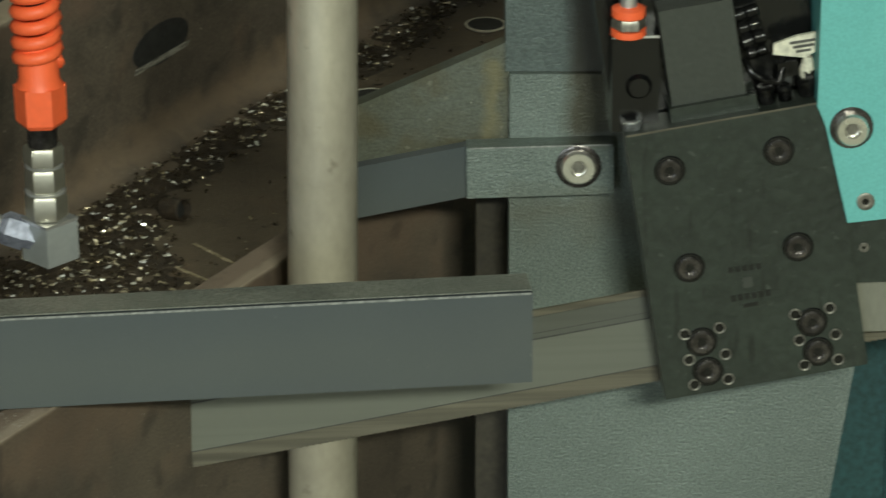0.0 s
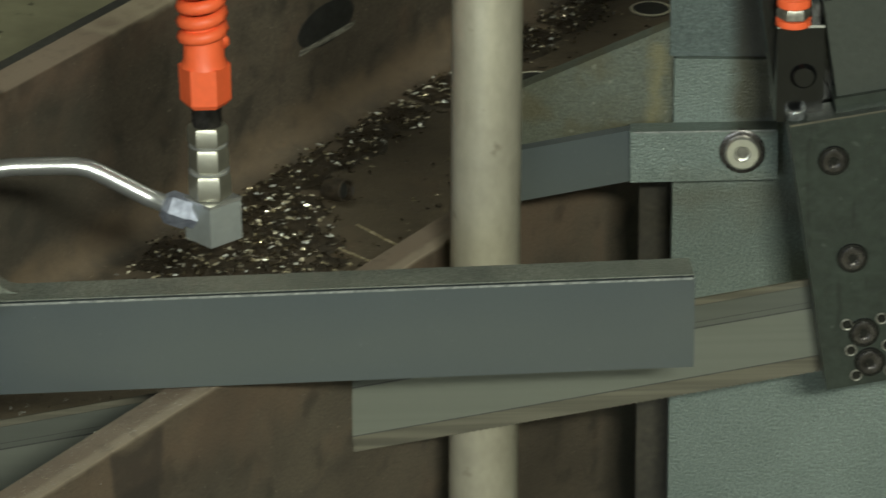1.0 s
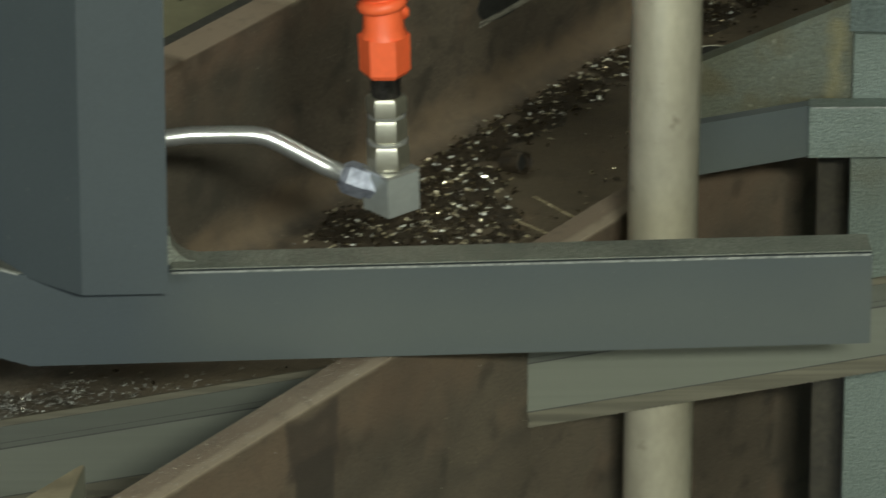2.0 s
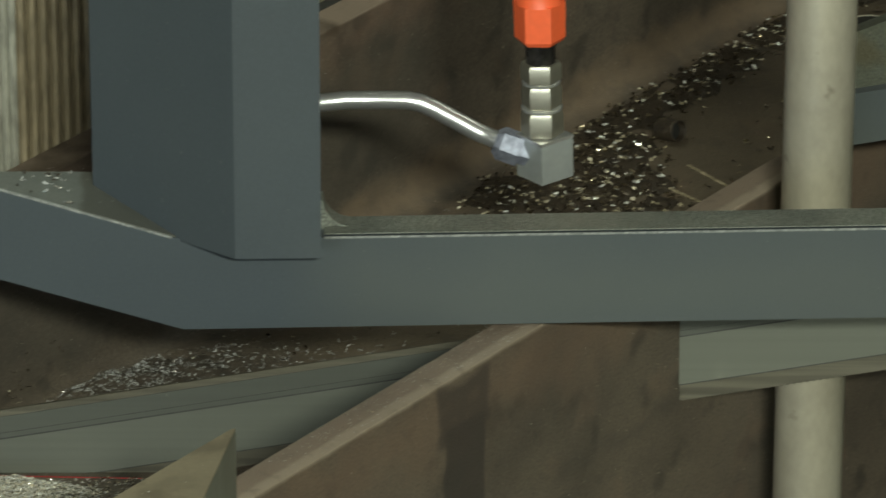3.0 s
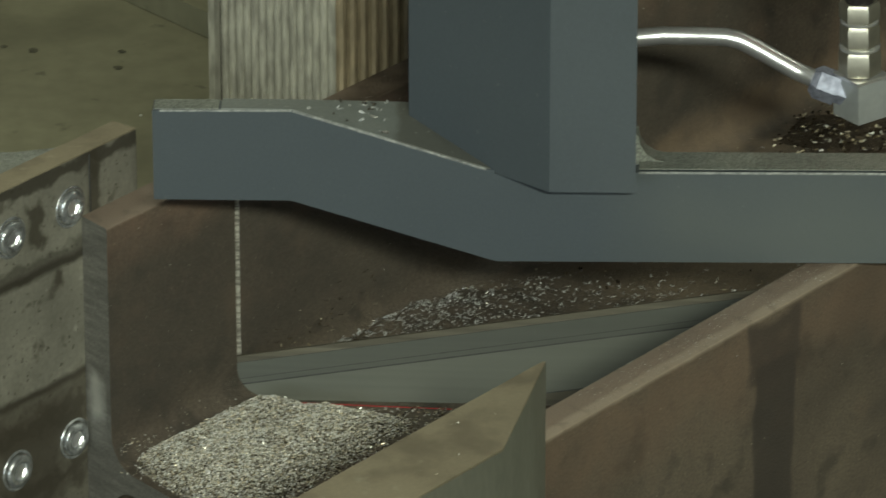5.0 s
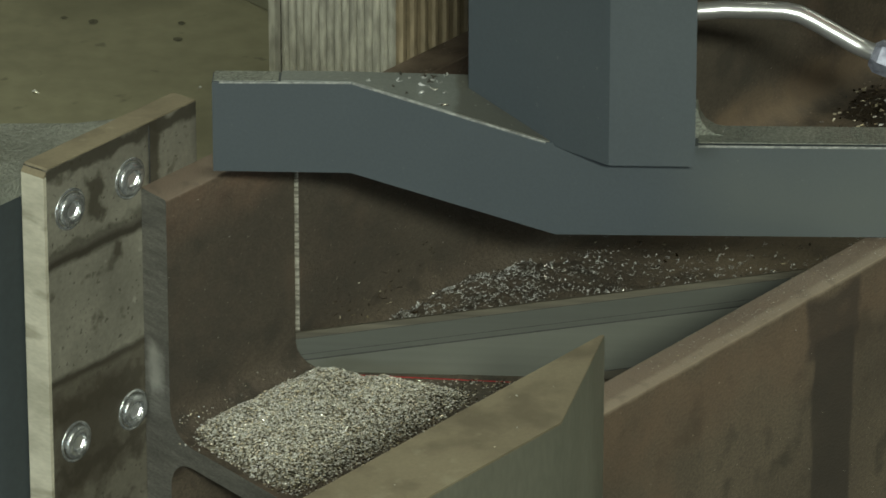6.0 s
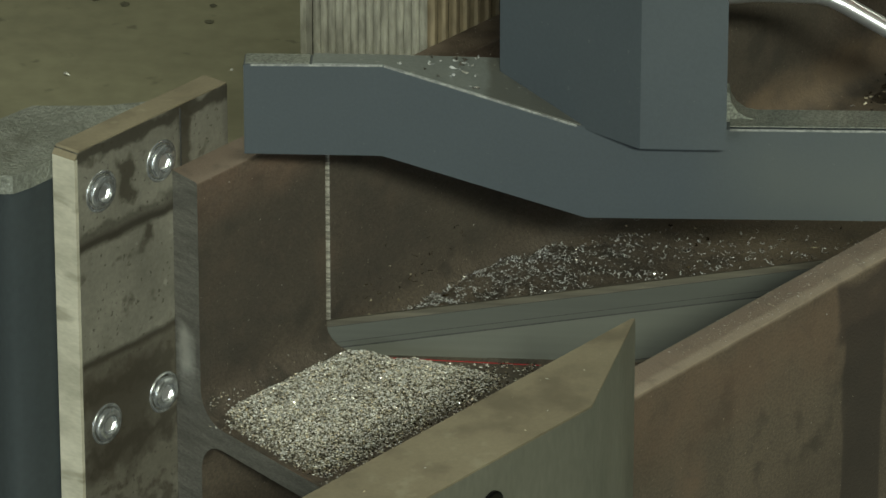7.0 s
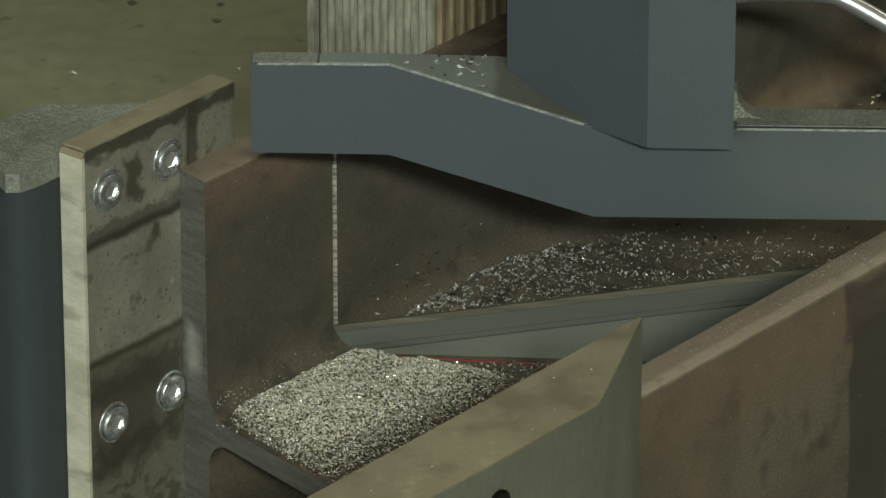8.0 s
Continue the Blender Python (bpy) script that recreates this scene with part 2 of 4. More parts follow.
PLATE = mat("worn_jaw_plate", (0.25, 0.24, 0.195), (0.165, 0.158, 0.128), rough=0.42, rough2=0.65, metal=0.15, scale=17, grain=330, bump=0.08, mixgrain=0.12)
spots(PLATE, (0.07, 0.062, 0.045), 60, 0.60, 0.68, 0.7)
spots(PLATE, (0.34, 0.33, 0.28), 90, 0.66, 0.72, 0.5)
for z0, z1, wob, am in ((0.9735, 0.9795, 0.006, 0.95), (0.976, 0.986, 0.02, 0.6), (0.8965, 0.902, 0.005, 0.95), (1.030, 1.04, 0.02, 0.85)):
    overlay(PLATE, (0.042, 0.037, 0.027), [(2, z0, z1)], edge=0.0018, wobble=wob, wscale=70, amount=am)
overlay(PLATE, (0.075, 0.064, 0.045), [(2, 0.79, 0.897), (0, -0.27, -0.12)], edge=0.01, wobble=0.05, wscale=45, amount=0.5)
overlay(PLATE, (0.06, 0.05, 0.034), [(2, 0.865, 0.8985)], edge=0.004, wobble=0.012, wscale=60, amount=0.55)
overlay(PLATE, (0.05, 0.042, 0.03), [(2, 0.82, 0.885), (0, -0.27, -0.2)], edge=0.008, wobble=0.06, wscale=70, amount=0.7)
overlay(PLATE, (0.055, 0.048, 0.034), [(0, -0.232, -0.219), (2, 0.995, 1.022)], edge=0.002, wobble=0.03, wscale=60, amount=0.85)
overlay(PLATE, (0.05, 0.043, 0.03), [(0, -0.178, -0.168), (2, 0.985, 1.04)], edge=0.002, wobble=0.012, wscale=90, amount=0.8)
overlay(PLATE, (0.05, 0.043, 0.03), [(0, -0.211, -0.203), (2, 0.963, 0.972)], edge=0.0016, wobble=0.01, wscale=90, amount=0.85)
overlay(PLATE, (0.05, 0.043, 0.03), [(0, -0.27, -0.185), (2, 0.872, 0.886)], edge=0.003, wobble=0.05, wscale=90, amount=0.8)
overlay(PLATE, (0.045, 0.038, 0.027), [(0, -0.27, -0.172), (2, 0.83, 0.842)], edge=0.004, wobble=0.05, wscale=80, amount=0.8)
overlay(PLATE, (0.055, 0.046, 0.032), [(0, -0.26, -0.18), (2, 0.7, 0.795)], edge=0.008, wobble=0.12, wscale=110, amount=0.75)
spots(PLATE, (0.05, 0.043, 0.03), 260, 0.63, 0.68, 0.75)
PLATE_EDGE = mat("bare_plate_edge", (0.6, 0.57, 0.46), (0.42, 0.4, 0.315), rough=0.4, rough2=0.55, metal=0.1, scale=14, grain=200, stretch=(1, 1, 3), bump=0.02, mixgrain=0.08, spread=(0.42, 0.62))
spots(PLATE_EDGE, (0.22, 0.2, 0.14), 22, 0.58, 0.66, 0.6, (1, 1, 3))
BODY_BLUE = mat("dark_blue_paint", (0.026, 0.034, 0.037), (0.022, 0.03, 0.033), rough=0.75, scale=5, mixgrain=0.1)
GREYTOP = mat("speckled_grey_top", (0.25, 0.265, 0.232), (0.165, 0.175, 0.148), rough=0.34, scale=16, grain=420, bump=0.7, mixgrain=0.3)
spots(GREYTOP, (0.34, 0.36, 0.32), 300, 0.66, 0.72, 0.6)
spots(GREYTOP, (0.07, 0.068, 0.05), 30, 0.56, 0.68, 0.6)
# Shade between parts as a dark colour: rib gaps, strip beside the column.
GAP_SHADE = mat("gap_shade", (0.05, 0.043, 0.03), (0.025, 0.021, 0.015), rough=0.4, scale=20)
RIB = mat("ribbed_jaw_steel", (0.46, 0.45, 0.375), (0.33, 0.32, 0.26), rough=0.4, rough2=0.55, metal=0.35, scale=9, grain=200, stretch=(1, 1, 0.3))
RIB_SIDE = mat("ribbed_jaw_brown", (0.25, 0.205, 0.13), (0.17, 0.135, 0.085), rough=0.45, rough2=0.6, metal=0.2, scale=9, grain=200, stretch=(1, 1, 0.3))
FLOOR = mat("olive_floor_paint", (0.275, 0.265, 0.175), (0.215, 0.206, 0.136), rough=0.55, rough2=0.75, scale=3.0, grain=40, bump=0.05, mixgrain=0.12)
spots(FLOOR, (0.11, 0.105, 0.068), 5, 0.56, 0.7, 0.5)
spots(FLOOR, (0.08, 0.075, 0.05), 22, 0.66, 0.72, 0.6)
FLOOR_SPOT = mat("floor_crumb", (0.12, 0.115, 0.075), rough=0.7)
WALL = mat("hall_wall", (0.17, 0.17, 0.15), (0.14, 0.14, 0.125), rough=0.8, scale=2)
CEIL = mat("hall_ceiling", (0.16, 0.16, 0.147), (0.13, 0.13, 0.12), rough=0.8, scale=2)
STEELDARK = mat("dark_bed_steel", (0.03, 0.03, 0.027), (0.02, 0.02, 0.018), rough=0.6, scale=8)
LASER = glow("laser_red", (0.3, 0.018, 0.018), 0.06)
SCRIBE = mat("scribed_line", (0.6, 0.52, 0.36), (0.4, 0.34, 0.22), rough=0.4, metal=0.3, scale=150, spread=(0.45, 0.55))
TAG = mat("paper_tag", (0.72, 0.70, 0.58), (0.62, 0.6, 0.48), rough=0.6, scale=40)
INK = mat("tag_ink", (0.10, 0.10, 0.09), rough=0.7)
CHIP = flakes("bright_swarf", [(0.0, (0.04, 0.033, 0.023)), (0.2, (0.22, 0.19, 0.13)), (0.36, (0.78, 0.77, 0.67)), (0.8, (0.97, 0.98, 0.95)), (1.0, (0.98, 0.84, 0.55))], (0.34, 0.08), 0.42)
CHIP_BLUE = flakes("steel_curls", [(0.0, (0.06, 0.052, 0.04)), (0.35, (0.2, 0.19, 0.165)), (0.6, (0.82, 0.83, 0.8)), (1.0, (0.96, 0.98, 0.98))], (0.3, 0.06), 0.55)
CHIP_OLD = flakes("oily_swarf", [(0.0, (0.02, 0.015, 0.01)), (0.5, (0.06, 0.045, 0.028)), (0.74, (0.17, 0.135, 0.08)), (0.88, (0.6, 0.53, 0.37)), (1.0, (0.97, 0.9, 0.7))], (0.35, 0.1), 0.5)
SWARF_BED = mat("packed_swarf", (0.3, 0.27, 0.2), (0.05, 0.042, 0.03), rough=0.45, metal=0.3, scale=480, grain=900, bump=0.9, mixgrain=0.5, spread=(0.42, 0.58))
OLD_BED = mat("oily_packed_swarf", (0.07, 0.052, 0.034), (0.028, 0.021, 0.014), rough=0.35, metal=0.05, scale=110, grain=700, bump=0.6, mixgrain=0.4)


# ------------------------------------------------------------------ building helpers
def part(name, bm, material, parent, label="", bevel=0.0, smooth=False, kind=""):
    """One bmesh as one mesh object under a thing or a part."""
    if bevel:
        edges = [e for e in bm.edges if len(e.link_faces) == 2 and e.calc_face_angle(0) > 0.5]
        bmesh.ops.bevel(bm, geom=edges, offset=bevel, segments=2, profile=0.6, affect="EDGES", clamp_overlap=True)
    bmesh.ops.recalc_face_normals(bm, faces=bm.faces)
    me = bpy.data.meshes.new(name)
    bm.to_mesh(me)
    bm.free()
    me.shade_smooth()
    me.set_sharp_from_angle(angle=radians(180 if smooth else 32))
    for mm in (material if isinstance(material, (list, tuple)) else [material]):
        me.materials.append(mm)
    ob = new(name, me)
    if parent is not None:
        ob.parent = parent
    if label or kind:
        tagged(ob, label, kind=kind)
    return ob


def thing(name, m, label, category, group="", kind=""):
    ob = new(name)
    ob.empty_display_size = 0.02
    ob.matrix_world = m
    return tagged(ob, label, category, group, kind)


def box(bm, x0, x1, y0, y1, z0, z1, m=None):
    vs = [bm.verts.new(Vector((x, y, z)) if m is None else m @ Vector((x, y, z))) for z in (z0, z1) for x, y in ((x0, y0), (x1, y0), (x1, y1), (x0, y1))]
    for f in ((3, 2, 1, 0), (4, 5, 6, 7), (0, 1, 5, 4), (1, 2, 6, 5), (2, 3, 7, 6), (3, 0, 4, 7)):
        bm.faces.new([vs[i] for i in f])
    return bm


def prism(bm, poly, place, a, b):
    """A polygon (p, q) swept from a to b; place(p, q, s) gives the point."""
    one = [bm.verts.new(place(p, q, a)) for p, q in poly]
    two = [bm.verts.new(place(p, q, b)) for p, q in poly]
    n = len(poly)
    bm.faces.new(one)
    bm.faces.new(two[::-1])
    for i in range(n):
        bm.faces.new((one[i], two[i], two[(i + 1) % n], one[(i + 1) % n]))
    return bm


def lathe(bm, profile, m, seg=24):
    """A profile of (radius, height) turned round the z axis of m."""
    rings = []
    for r, h in profile:
        rings.append([bm.verts.new(m @ Vector((r * math.cos(2 * math.pi * k / seg), r * math.sin(2 * math.pi * k / seg), h))) for k in range(seg)])
    for p, q in zip(rings, rings[1:]):
        for k in range(seg):
            bm.faces.new((p[k], p[(k + 1) % seg], q[(k + 1) % seg], q[k]))
    bm.faces.new(rings[0][::-1])
    bm.faces.new(rings[-1])
    return bm


def tube_path(bm, pts, r, seg=14):
    """A round bar along points."""
    pts = [Vector(p) for p in pts]
    rings = []
    for i, p in enumerate(pts):
        t = (pts[min(i + 1, len(pts) - 1)] - pts[max(i - 1, 0)]).normalized()
        a = t.cross(Vector((0, 1, 0.2))).normalized()
        b = t.cross(a)
        rings.append([bm.verts.new(p + r * (math.cos(2 * math.pi * k / seg) * a + math.sin(2 * math.pi * k / seg) * b)) for k in range(seg)])
    for p, q in zip(rings, rings[1:]):
        for k in range(seg):
            bm.faces.new((p[k], p[(k + 1) % seg], q[(k + 1) % seg], q[k]))
    bm.faces.new(rings[0][::-1])
    bm.faces.new(rings[-1])
    return bm


def socket_screw(parent, x, y, z, r, material, out=0.005, washer=None, label="", m=None):
    """A socket head screw whose head stands out of a face that looks to -y."""
    place = (m or Matrix()) @ pose(x, y, z, 90, 0, 0)
    bm = bmesh.new()
    lathe(bm, [(r, -0.004), (r, out * 0.75), (r * 0.9, out), (r * 0.5, out), (r * 0.45, out * 0.9), (r * 0.44, out * 0.45)], place, 28)
    head = part("screw", bm, material, parent, label, smooth=False)
    bm = bmesh.new()
    lathe(bm, [(r * 0.43, out * 0.3), (r * 0.4, out * 0.5), (r * 0.2, out * 0.48)], place, 6)
    part("socket", bm, ZINC_DIM if material is ZINC else BLACK, head)
    if washer:
        bm = bmesh.new()
        lathe(bm, [(r * 1.32, -0.003), (r * 1.32, 0.0004), (r * 1.24, 0.0009), (r * 1.0, 0.0009)], place, 28)
        part("recess", bm, washer, parent)
    return head


ELBOW = mat("zinc_elbow", (0.62, 0.66, 0.66), (0.55, 0.59, 0.6), rough=0.28, rough2=0.34, metal=0.6, scale=40, bump=0.0, mixgrain=0.05)
OILED = mat("oiled_screw", (0.72, 0.75, 0.76), (0.36, 0.37, 0.36), rough=0.16, rough2=0.3, metal=0.8, scale=180, bump=0.35, grain=260, mixgrain=0.2)
NUT = mat("brushed_nut", (0.36, 0.38, 0.47), (0.3, 0.32, 0.4), rough=0.5, metal=0.6, scale=60)
GUNMETAL = mat("gunmetal_screw", (0.15, 0.138, 0.133), (0.05, 0.047, 0.046), rough=0.18, metal=0.8, scale=60)
ZINC_DIM = mat("dull_zinc", (0.3, 0.29, 0.255), (0.2, 0.19, 0.165), rough=0.34, metal=0.7, scale=60)


def sunk_screw(parent, x, y, z, r, material):
    """A domed socket screw in a turned counterbore, on a face that looks to -y."""
    place = pose(x, y, z, 90, 0, 0)
    bm = bmesh.new()
    lathe(bm, [(r * 1.26, -0.002), (r * 1.26, 0.0004), (r * 1.2, 0.001), (r * 1.12, 0.0009), (r * 1.04, 0.0002), (r * 1.02, -0.002)], place, 36)
    part("counterbore", bm, material, parent, "bright turned rim round the screw", smooth=True)
    bm = bmesh.new()
    lathe(bm, [(r * 1.0, -0.002), (r * 1.0, 0.0022), (r * 0.97, 0.003), (r * 0.86, 0.0037), (r * 0.66, 0.004), (r * 0.58, 0.0038), (r * 0.52, 0.003), (r * 0.5, 0.0012), (r * 0.3, 0.0007)], place, 36)
    head = part("screw", bm, material, parent, "oily bright socket screw", smooth=True)
    bm = bmesh.new()
    lathe(bm, [(r * 0.49, 0.0011), (r * 0.47, 0.0026), (r * 0.4, 0.0018), (r * 0.12, 0.0016)], place, 6)
    part("socket", bm, CHROME, head)
    return head


def frame_at(x, y, degrees, z=0.0):
    return pose(x, y, z, 0, 0, degrees)


BEAM = frame_at(-0.24861, 0.14469, 59.8)       # x along the beam, y from its near face to its far one
SAW = frame_at(-0.1515, 0.3113, 4.8)           # x along the band, y away from the viewer
ARM = frame_at(-0.225, 0.1696, 6.3)
TAN = 0.166                                    # rise of the canted band
LEAN = math.degrees(math.atan(TAN))

# ------------------------------------------------------------------ the hall
bm = bmesh.new()
box(bm, -9, 9, -8, 10, -0.2, 0.0)
floor = tagged(part("floor", bm, FLOOR, None), "olive painted concrete workshop floor with grime spots", "floor", kind="structure")
for nm, a in (("wall_north", (-9, 9, 10, 10.2, 0, 5)), ("wall_east", (9, 9.2, -8, 10, 0, 5)), ("wall_west", (-9.2, -9, -8, 10, 0, 5))):
    bm = bmesh.new()
    box(bm, *a)
    tagged(part(nm, bm, WALL, None), "plain light factory hall wall", "wall", kind="structure")
bm = bmesh.new()
box(bm, -9.2, 9.2, -8.2, 10.2, 5.0, 5.2)
tagged(part("ceiling", bm, CEIL, None), "plain pale factory hall ceiling", "ceiling", kind="structure")
for x, y, z, power, long, tilt, col in LAMPS:
    aim = pose(0, 0, 0, tilt, 0, 0)
    lt = thing("ceiling_light", pose(x, y, z), "white tube lamp hung from the hall ceiling", "lamp", "hall lamps")
    bm = bmesh.new()
    prism(bm, [(-0.16, 0.0), (-0.11, 0.09), (0.11, 0.09), (0.16, 0.0), (0.15, 0.0), (0.1, 0.08), (-0.1, 0.08), (-0.15, 0.0)], lambda p, q, s: aim @ Vector((s, p, q)), -long / 2 - 0.05, long / 2 + 0.05)
    part("reflector", bm, TAG, lt)
    for k in (-1, 1):
        bm = bmesh.new()
        box(bm, k * long * 0.38 - 0.005, k * long * 0.38 + 0.005, -0.005, 0.005, 0.09 if tilt == 0 else 0.02, 5.0 - z)
        part("hanger", bm, ZINC, lt)
    ld = bpy.data.lights.new("tube", "AREA")
    ld.shape, ld.size, ld.size_y, ld.energy, ld.color = "RECTANGLE", long, 0.25, power, col
    lo = new("tube", ld)
    lo.matrix_world = pose(x, y, z) @ aim @ pose(0, 0, 0.04)

bm = bmesh.new()
for a in ((-9, 9, -8.2, -8, 0, 1.6), (-9, 9, -8.2, -8, 3.6, 5), (-9, -5.02, -8.2, -8, 1.6, 3.6), (-0.98, 9, -8.2, -8, 1.6, 3.6)):
    box(bm, *a)
tagged(part("wall_south", bm, WALL, None), "plain light factory hall wall with a wide window opening", "wall", kind="structure")
# Window never in view, added to throw cool fill on left-facing sides.
win = thing("unseen_window", pose(-3.0, -7.99, 2.6), "unseen wide pale window, added in the hall wall for cool fill light", "window", kind="structure")
bm = bmesh.new()
for x0, x1, z0, z1 in ((-2.1, 2.1, 1.0, 1.08), (-2.1, 2.1, -1.08, -1.0), (-2.1, -2.0, -1.0, 1.0), (2.0, 2.1, -1.0, 1.0), (-0.03, 0.03, -1.0, 1.0)):
    box(bm, x0, x1, 0.0, 0.06, z0, z1)
part("window_frame", bm, WALL, win)
ld = bpy.data.lights.new("daylight", "AREA")
ld.shape, ld.size, ld.size_y, ld.energy, ld.color = "RECTANGLE", 4.0, 2.0, WINDOW_POWER, (0.82, 0.94, 0.97)
lo = new("daylight", ld)
lo.matrix_world = pose(-3.0, -8.1, 2.6, 90, 0, 0)

# ------------------------------------------------------------------ the H-beam on its side
KX = lambda y: 0.1929 - 0.7005 * y             # the mitre cut, across the beam
KW = 0.002
ENDX = lambda y: -0.19 - 0.22 * (0.376 - y)
WEB, TW, TF, H, B0, B1 = 0.845, 0.0135, 0.024, 0.4, 0.70, 1.0
STOCK_END = 2.6


def h_profile():
    r, n, pts = 0.02, 6, []
    zt, zb = WEB, WEB - TW
    arc = lambda cy, cz, a0, a1: [(cy + r * math.cos(math.radians(a0 + (a1 - a0) * k / n)), cz + r * math.sin(math.radians(a0 + (a1 - a0) * k / n))) for k in range(n + 1)]
    pts += [(0, B0), (0, B1 - 0.0016), (0.0004, B1 - 0.0005), (0.0018, B1), (TF - 0.0012, B1), (TF, B1 - 0.0012)]
    pts += arc(TF + r, zt + r, 180, 270)
    pts += arc(H - TF - r, zt + r, 270, 360)
    pts += [(H - TF, B1 - 0.0016), (H - TF + 0.0006, B1 - 0.0004), (H - TF + 0.002, B1), (H, B1), (H, B0), (H - TF, B0)]
    pts += arc(H - TF - r, zb - r, 0, 90)
    pts += arc(TF + r, zb - r, 90, 180)
    pts += [(TF, B0)]
    return pts


def beam_piece(name, x_from, x_to, materials, cap_a, cap_b, label):
    bm = bmesh.new()
    prof = h_profile()
    a = [bm.verts.new((x_from(y), y, z)) for y, z in prof]
    b = [bm.verts.new((x_to(y), y, z)) for y, z in prof]
    f = bm.faces.new(a)
    f.material_index = cap_a
    f = bm.faces.new(b[::-1])
    f.material_index = cap_b
    for i in range(len(prof)):
        j = (i + 1) % len(prof)
        bm.faces.new((a[i], b[i], b[j], a[j]))
    return part(name, bm, materials, beam, label)


beam = thing("steel_beam", BEAM, "brown mill-scaled steel H-beam lying on its side, half sawn through at a mitre", "beam")
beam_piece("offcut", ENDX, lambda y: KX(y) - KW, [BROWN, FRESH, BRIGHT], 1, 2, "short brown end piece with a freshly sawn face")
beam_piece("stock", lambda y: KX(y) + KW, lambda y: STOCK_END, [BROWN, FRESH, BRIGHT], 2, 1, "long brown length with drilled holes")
# the steel still standing under the cut
bm = bmesh.new()
prof = h_profile()
prism(bm, prof, lambda y, z, s: Vector((KX(y) + s, y, z)), -KW, KW)
sawdir = Vector((math.cos(math.radians(-55)), math.sin(math.radians(-55)), TAN))
nrm = sawdir.cross(Vector((math.sin(math.radians(55)), math.cos(math.radians(55)), 0))).normalized()
if nrm.z < 0:
    nrm = -nrm
bmesh.ops.bisect_plane(bm, geom=bm.verts[:] + bm.edges[:] + bm.faces[:], plane_co=(KX(0), 0, 0.905), plane_no=nrm, clear_outer=True)
part("uncut_bridge", bm, BROWN, beam)


def hole_ring(x, y, r):
    bm = bmesh.new()
    lathe(bm, [(r, -0.004), (r * 1.12, 0.0004), (r * 1.16, 0.0012), (r, 0.0016), (r * 0.96, 0.0006)], pose(x, y, WEB), 28)
    rim = part("hole_rim", bm, PLATE_EDGE, beam, "bright burr round a drilled hole")
    bm = bmesh.new()
    lathe(bm, [(r * 0.98, 0.0), (r * 0.98, 0.0012), (r * 0.9, 0.0013)], pose(x, y, WEB), 28)
    part("hole", bm, STEELDARK, rim)


for x in (0.8962, 1.0634):
    hole_ring(x, 0.2947, 0.0135)
curl = thing("swarf_curl", BEAM @ pose(0.6327, 0.2947, WEB + 0.007, 78, 0, -10), "rolled brown steel ribbon lying on the web", "swarf")
bm = bmesh.new()
lathe(bm, [(0.0070, -0.009), (0.0078, -0.008), (0.0078, 0.009), (0.0070, 0.0095), (0.0062, 0.008), (0.0062, -0.004)], Matrix(), 24)
part("ribbon", bm, OLD_BED, curl)
bm = bmesh.new()
lathe(bm, [(0.0061, 0.0), (0.0061, 0.004), (0.003, 0.0045)], Matrix(), 20)
part("hollow", bm, STEELDARK, curl, "dark inside of the roll")
# a drilled hole through the far flange
bm = bmesh.new()
hm = pose(0.745, 0.376, 0.9215, 90, 0, 0)
lathe(bm, [(0.036, -0.002), (0.036, 0.0008), (0.034, 0.0011)], hm @ Matrix.Diagonal((1, 0.42, 1, 1)), 32)
hl = part("flange_hole", bm, STEELDARK, beam, "dark slot through the far flange")
bm = bmesh.new()
prism(bm, [(-0.036, -0.0125), (0.03, -0.0125), (0.036, -0.009), (-0.034, -0.009)], lambda p, q, s: hm @ Vector((p, q, s)), 0.0012, 0.0024)
part("slot_edge", bm, BRIGHT, hl, "bright lower edge of the slot")
for xa, ya, xb, yb in ((0.563, 0.2571, 0.55, 0.2085), (0.6016, 0.259, 0.5815, 0.206)):
    bm = bmesh.new()
    dv = Vector((xb - xa, yb - ya, 0)).normalized()
    sv = Vector((-dv.y, dv.x, 0)) * 0.0012
    p, q = Vector((xa, ya, WEB)), Vector((xb, yb, WEB))
    for k in range(11):
        u, v = p.lerp(q, k / 11), p.lerp(q, (k + 0.8) / 11)
        vs = [bm.verts.new(c) for c in (u - sv, v - sv, v + sv, u + sv)] + [bm.verts.new(c + Vector((0, 0, 0.0006))) for c in (u - sv, v - sv, v + sv, u + sv)]
        for f in ((4, 5, 6, 7), (0, 1, 5, 4), (1, 2, 6, 5), (2, 3, 7, 6), (3, 0, 4, 7)):
            bm.faces.new([vs[i] for i in f])
    part("scribed_mark", bm, SCRIBE, beam, "bright scribed line")
bm = bmesh.new()
box(bm, -0.055, 0.058, -0.0005, 0.0005, 0.0, 0.0004, frame_at(-0.0344, 0.3116, math.degrees(math.atan2(-0.083, 0.053)), WEB))
part("laser_line", bm, LASER, beam, "thin red laser line marking the cut")

# ------------------------------------------------------------------ the saw head: band, guide, bracket, all on one carriage that sinks
saw = thing("saw_head", SAW, "saw head with canted steel band, dark guide block and teal bracket", "band saw")
TILT = pose(0, 0, 0, 0, -LEAN, 0)


def band_strip(name, lo, hi, material, thick=0.0008, x0=-0.62, x1=0.62, label=""):
    """A strip of the band between two distances under its back edge."""
    bm = bmesh.new()
    m = pose(0, 0, 0.9635) @ TILT
    box(bm, x0, x1, -thick, thick, -hi, -lo, m)
    return part(name, bm, material, saw, label)


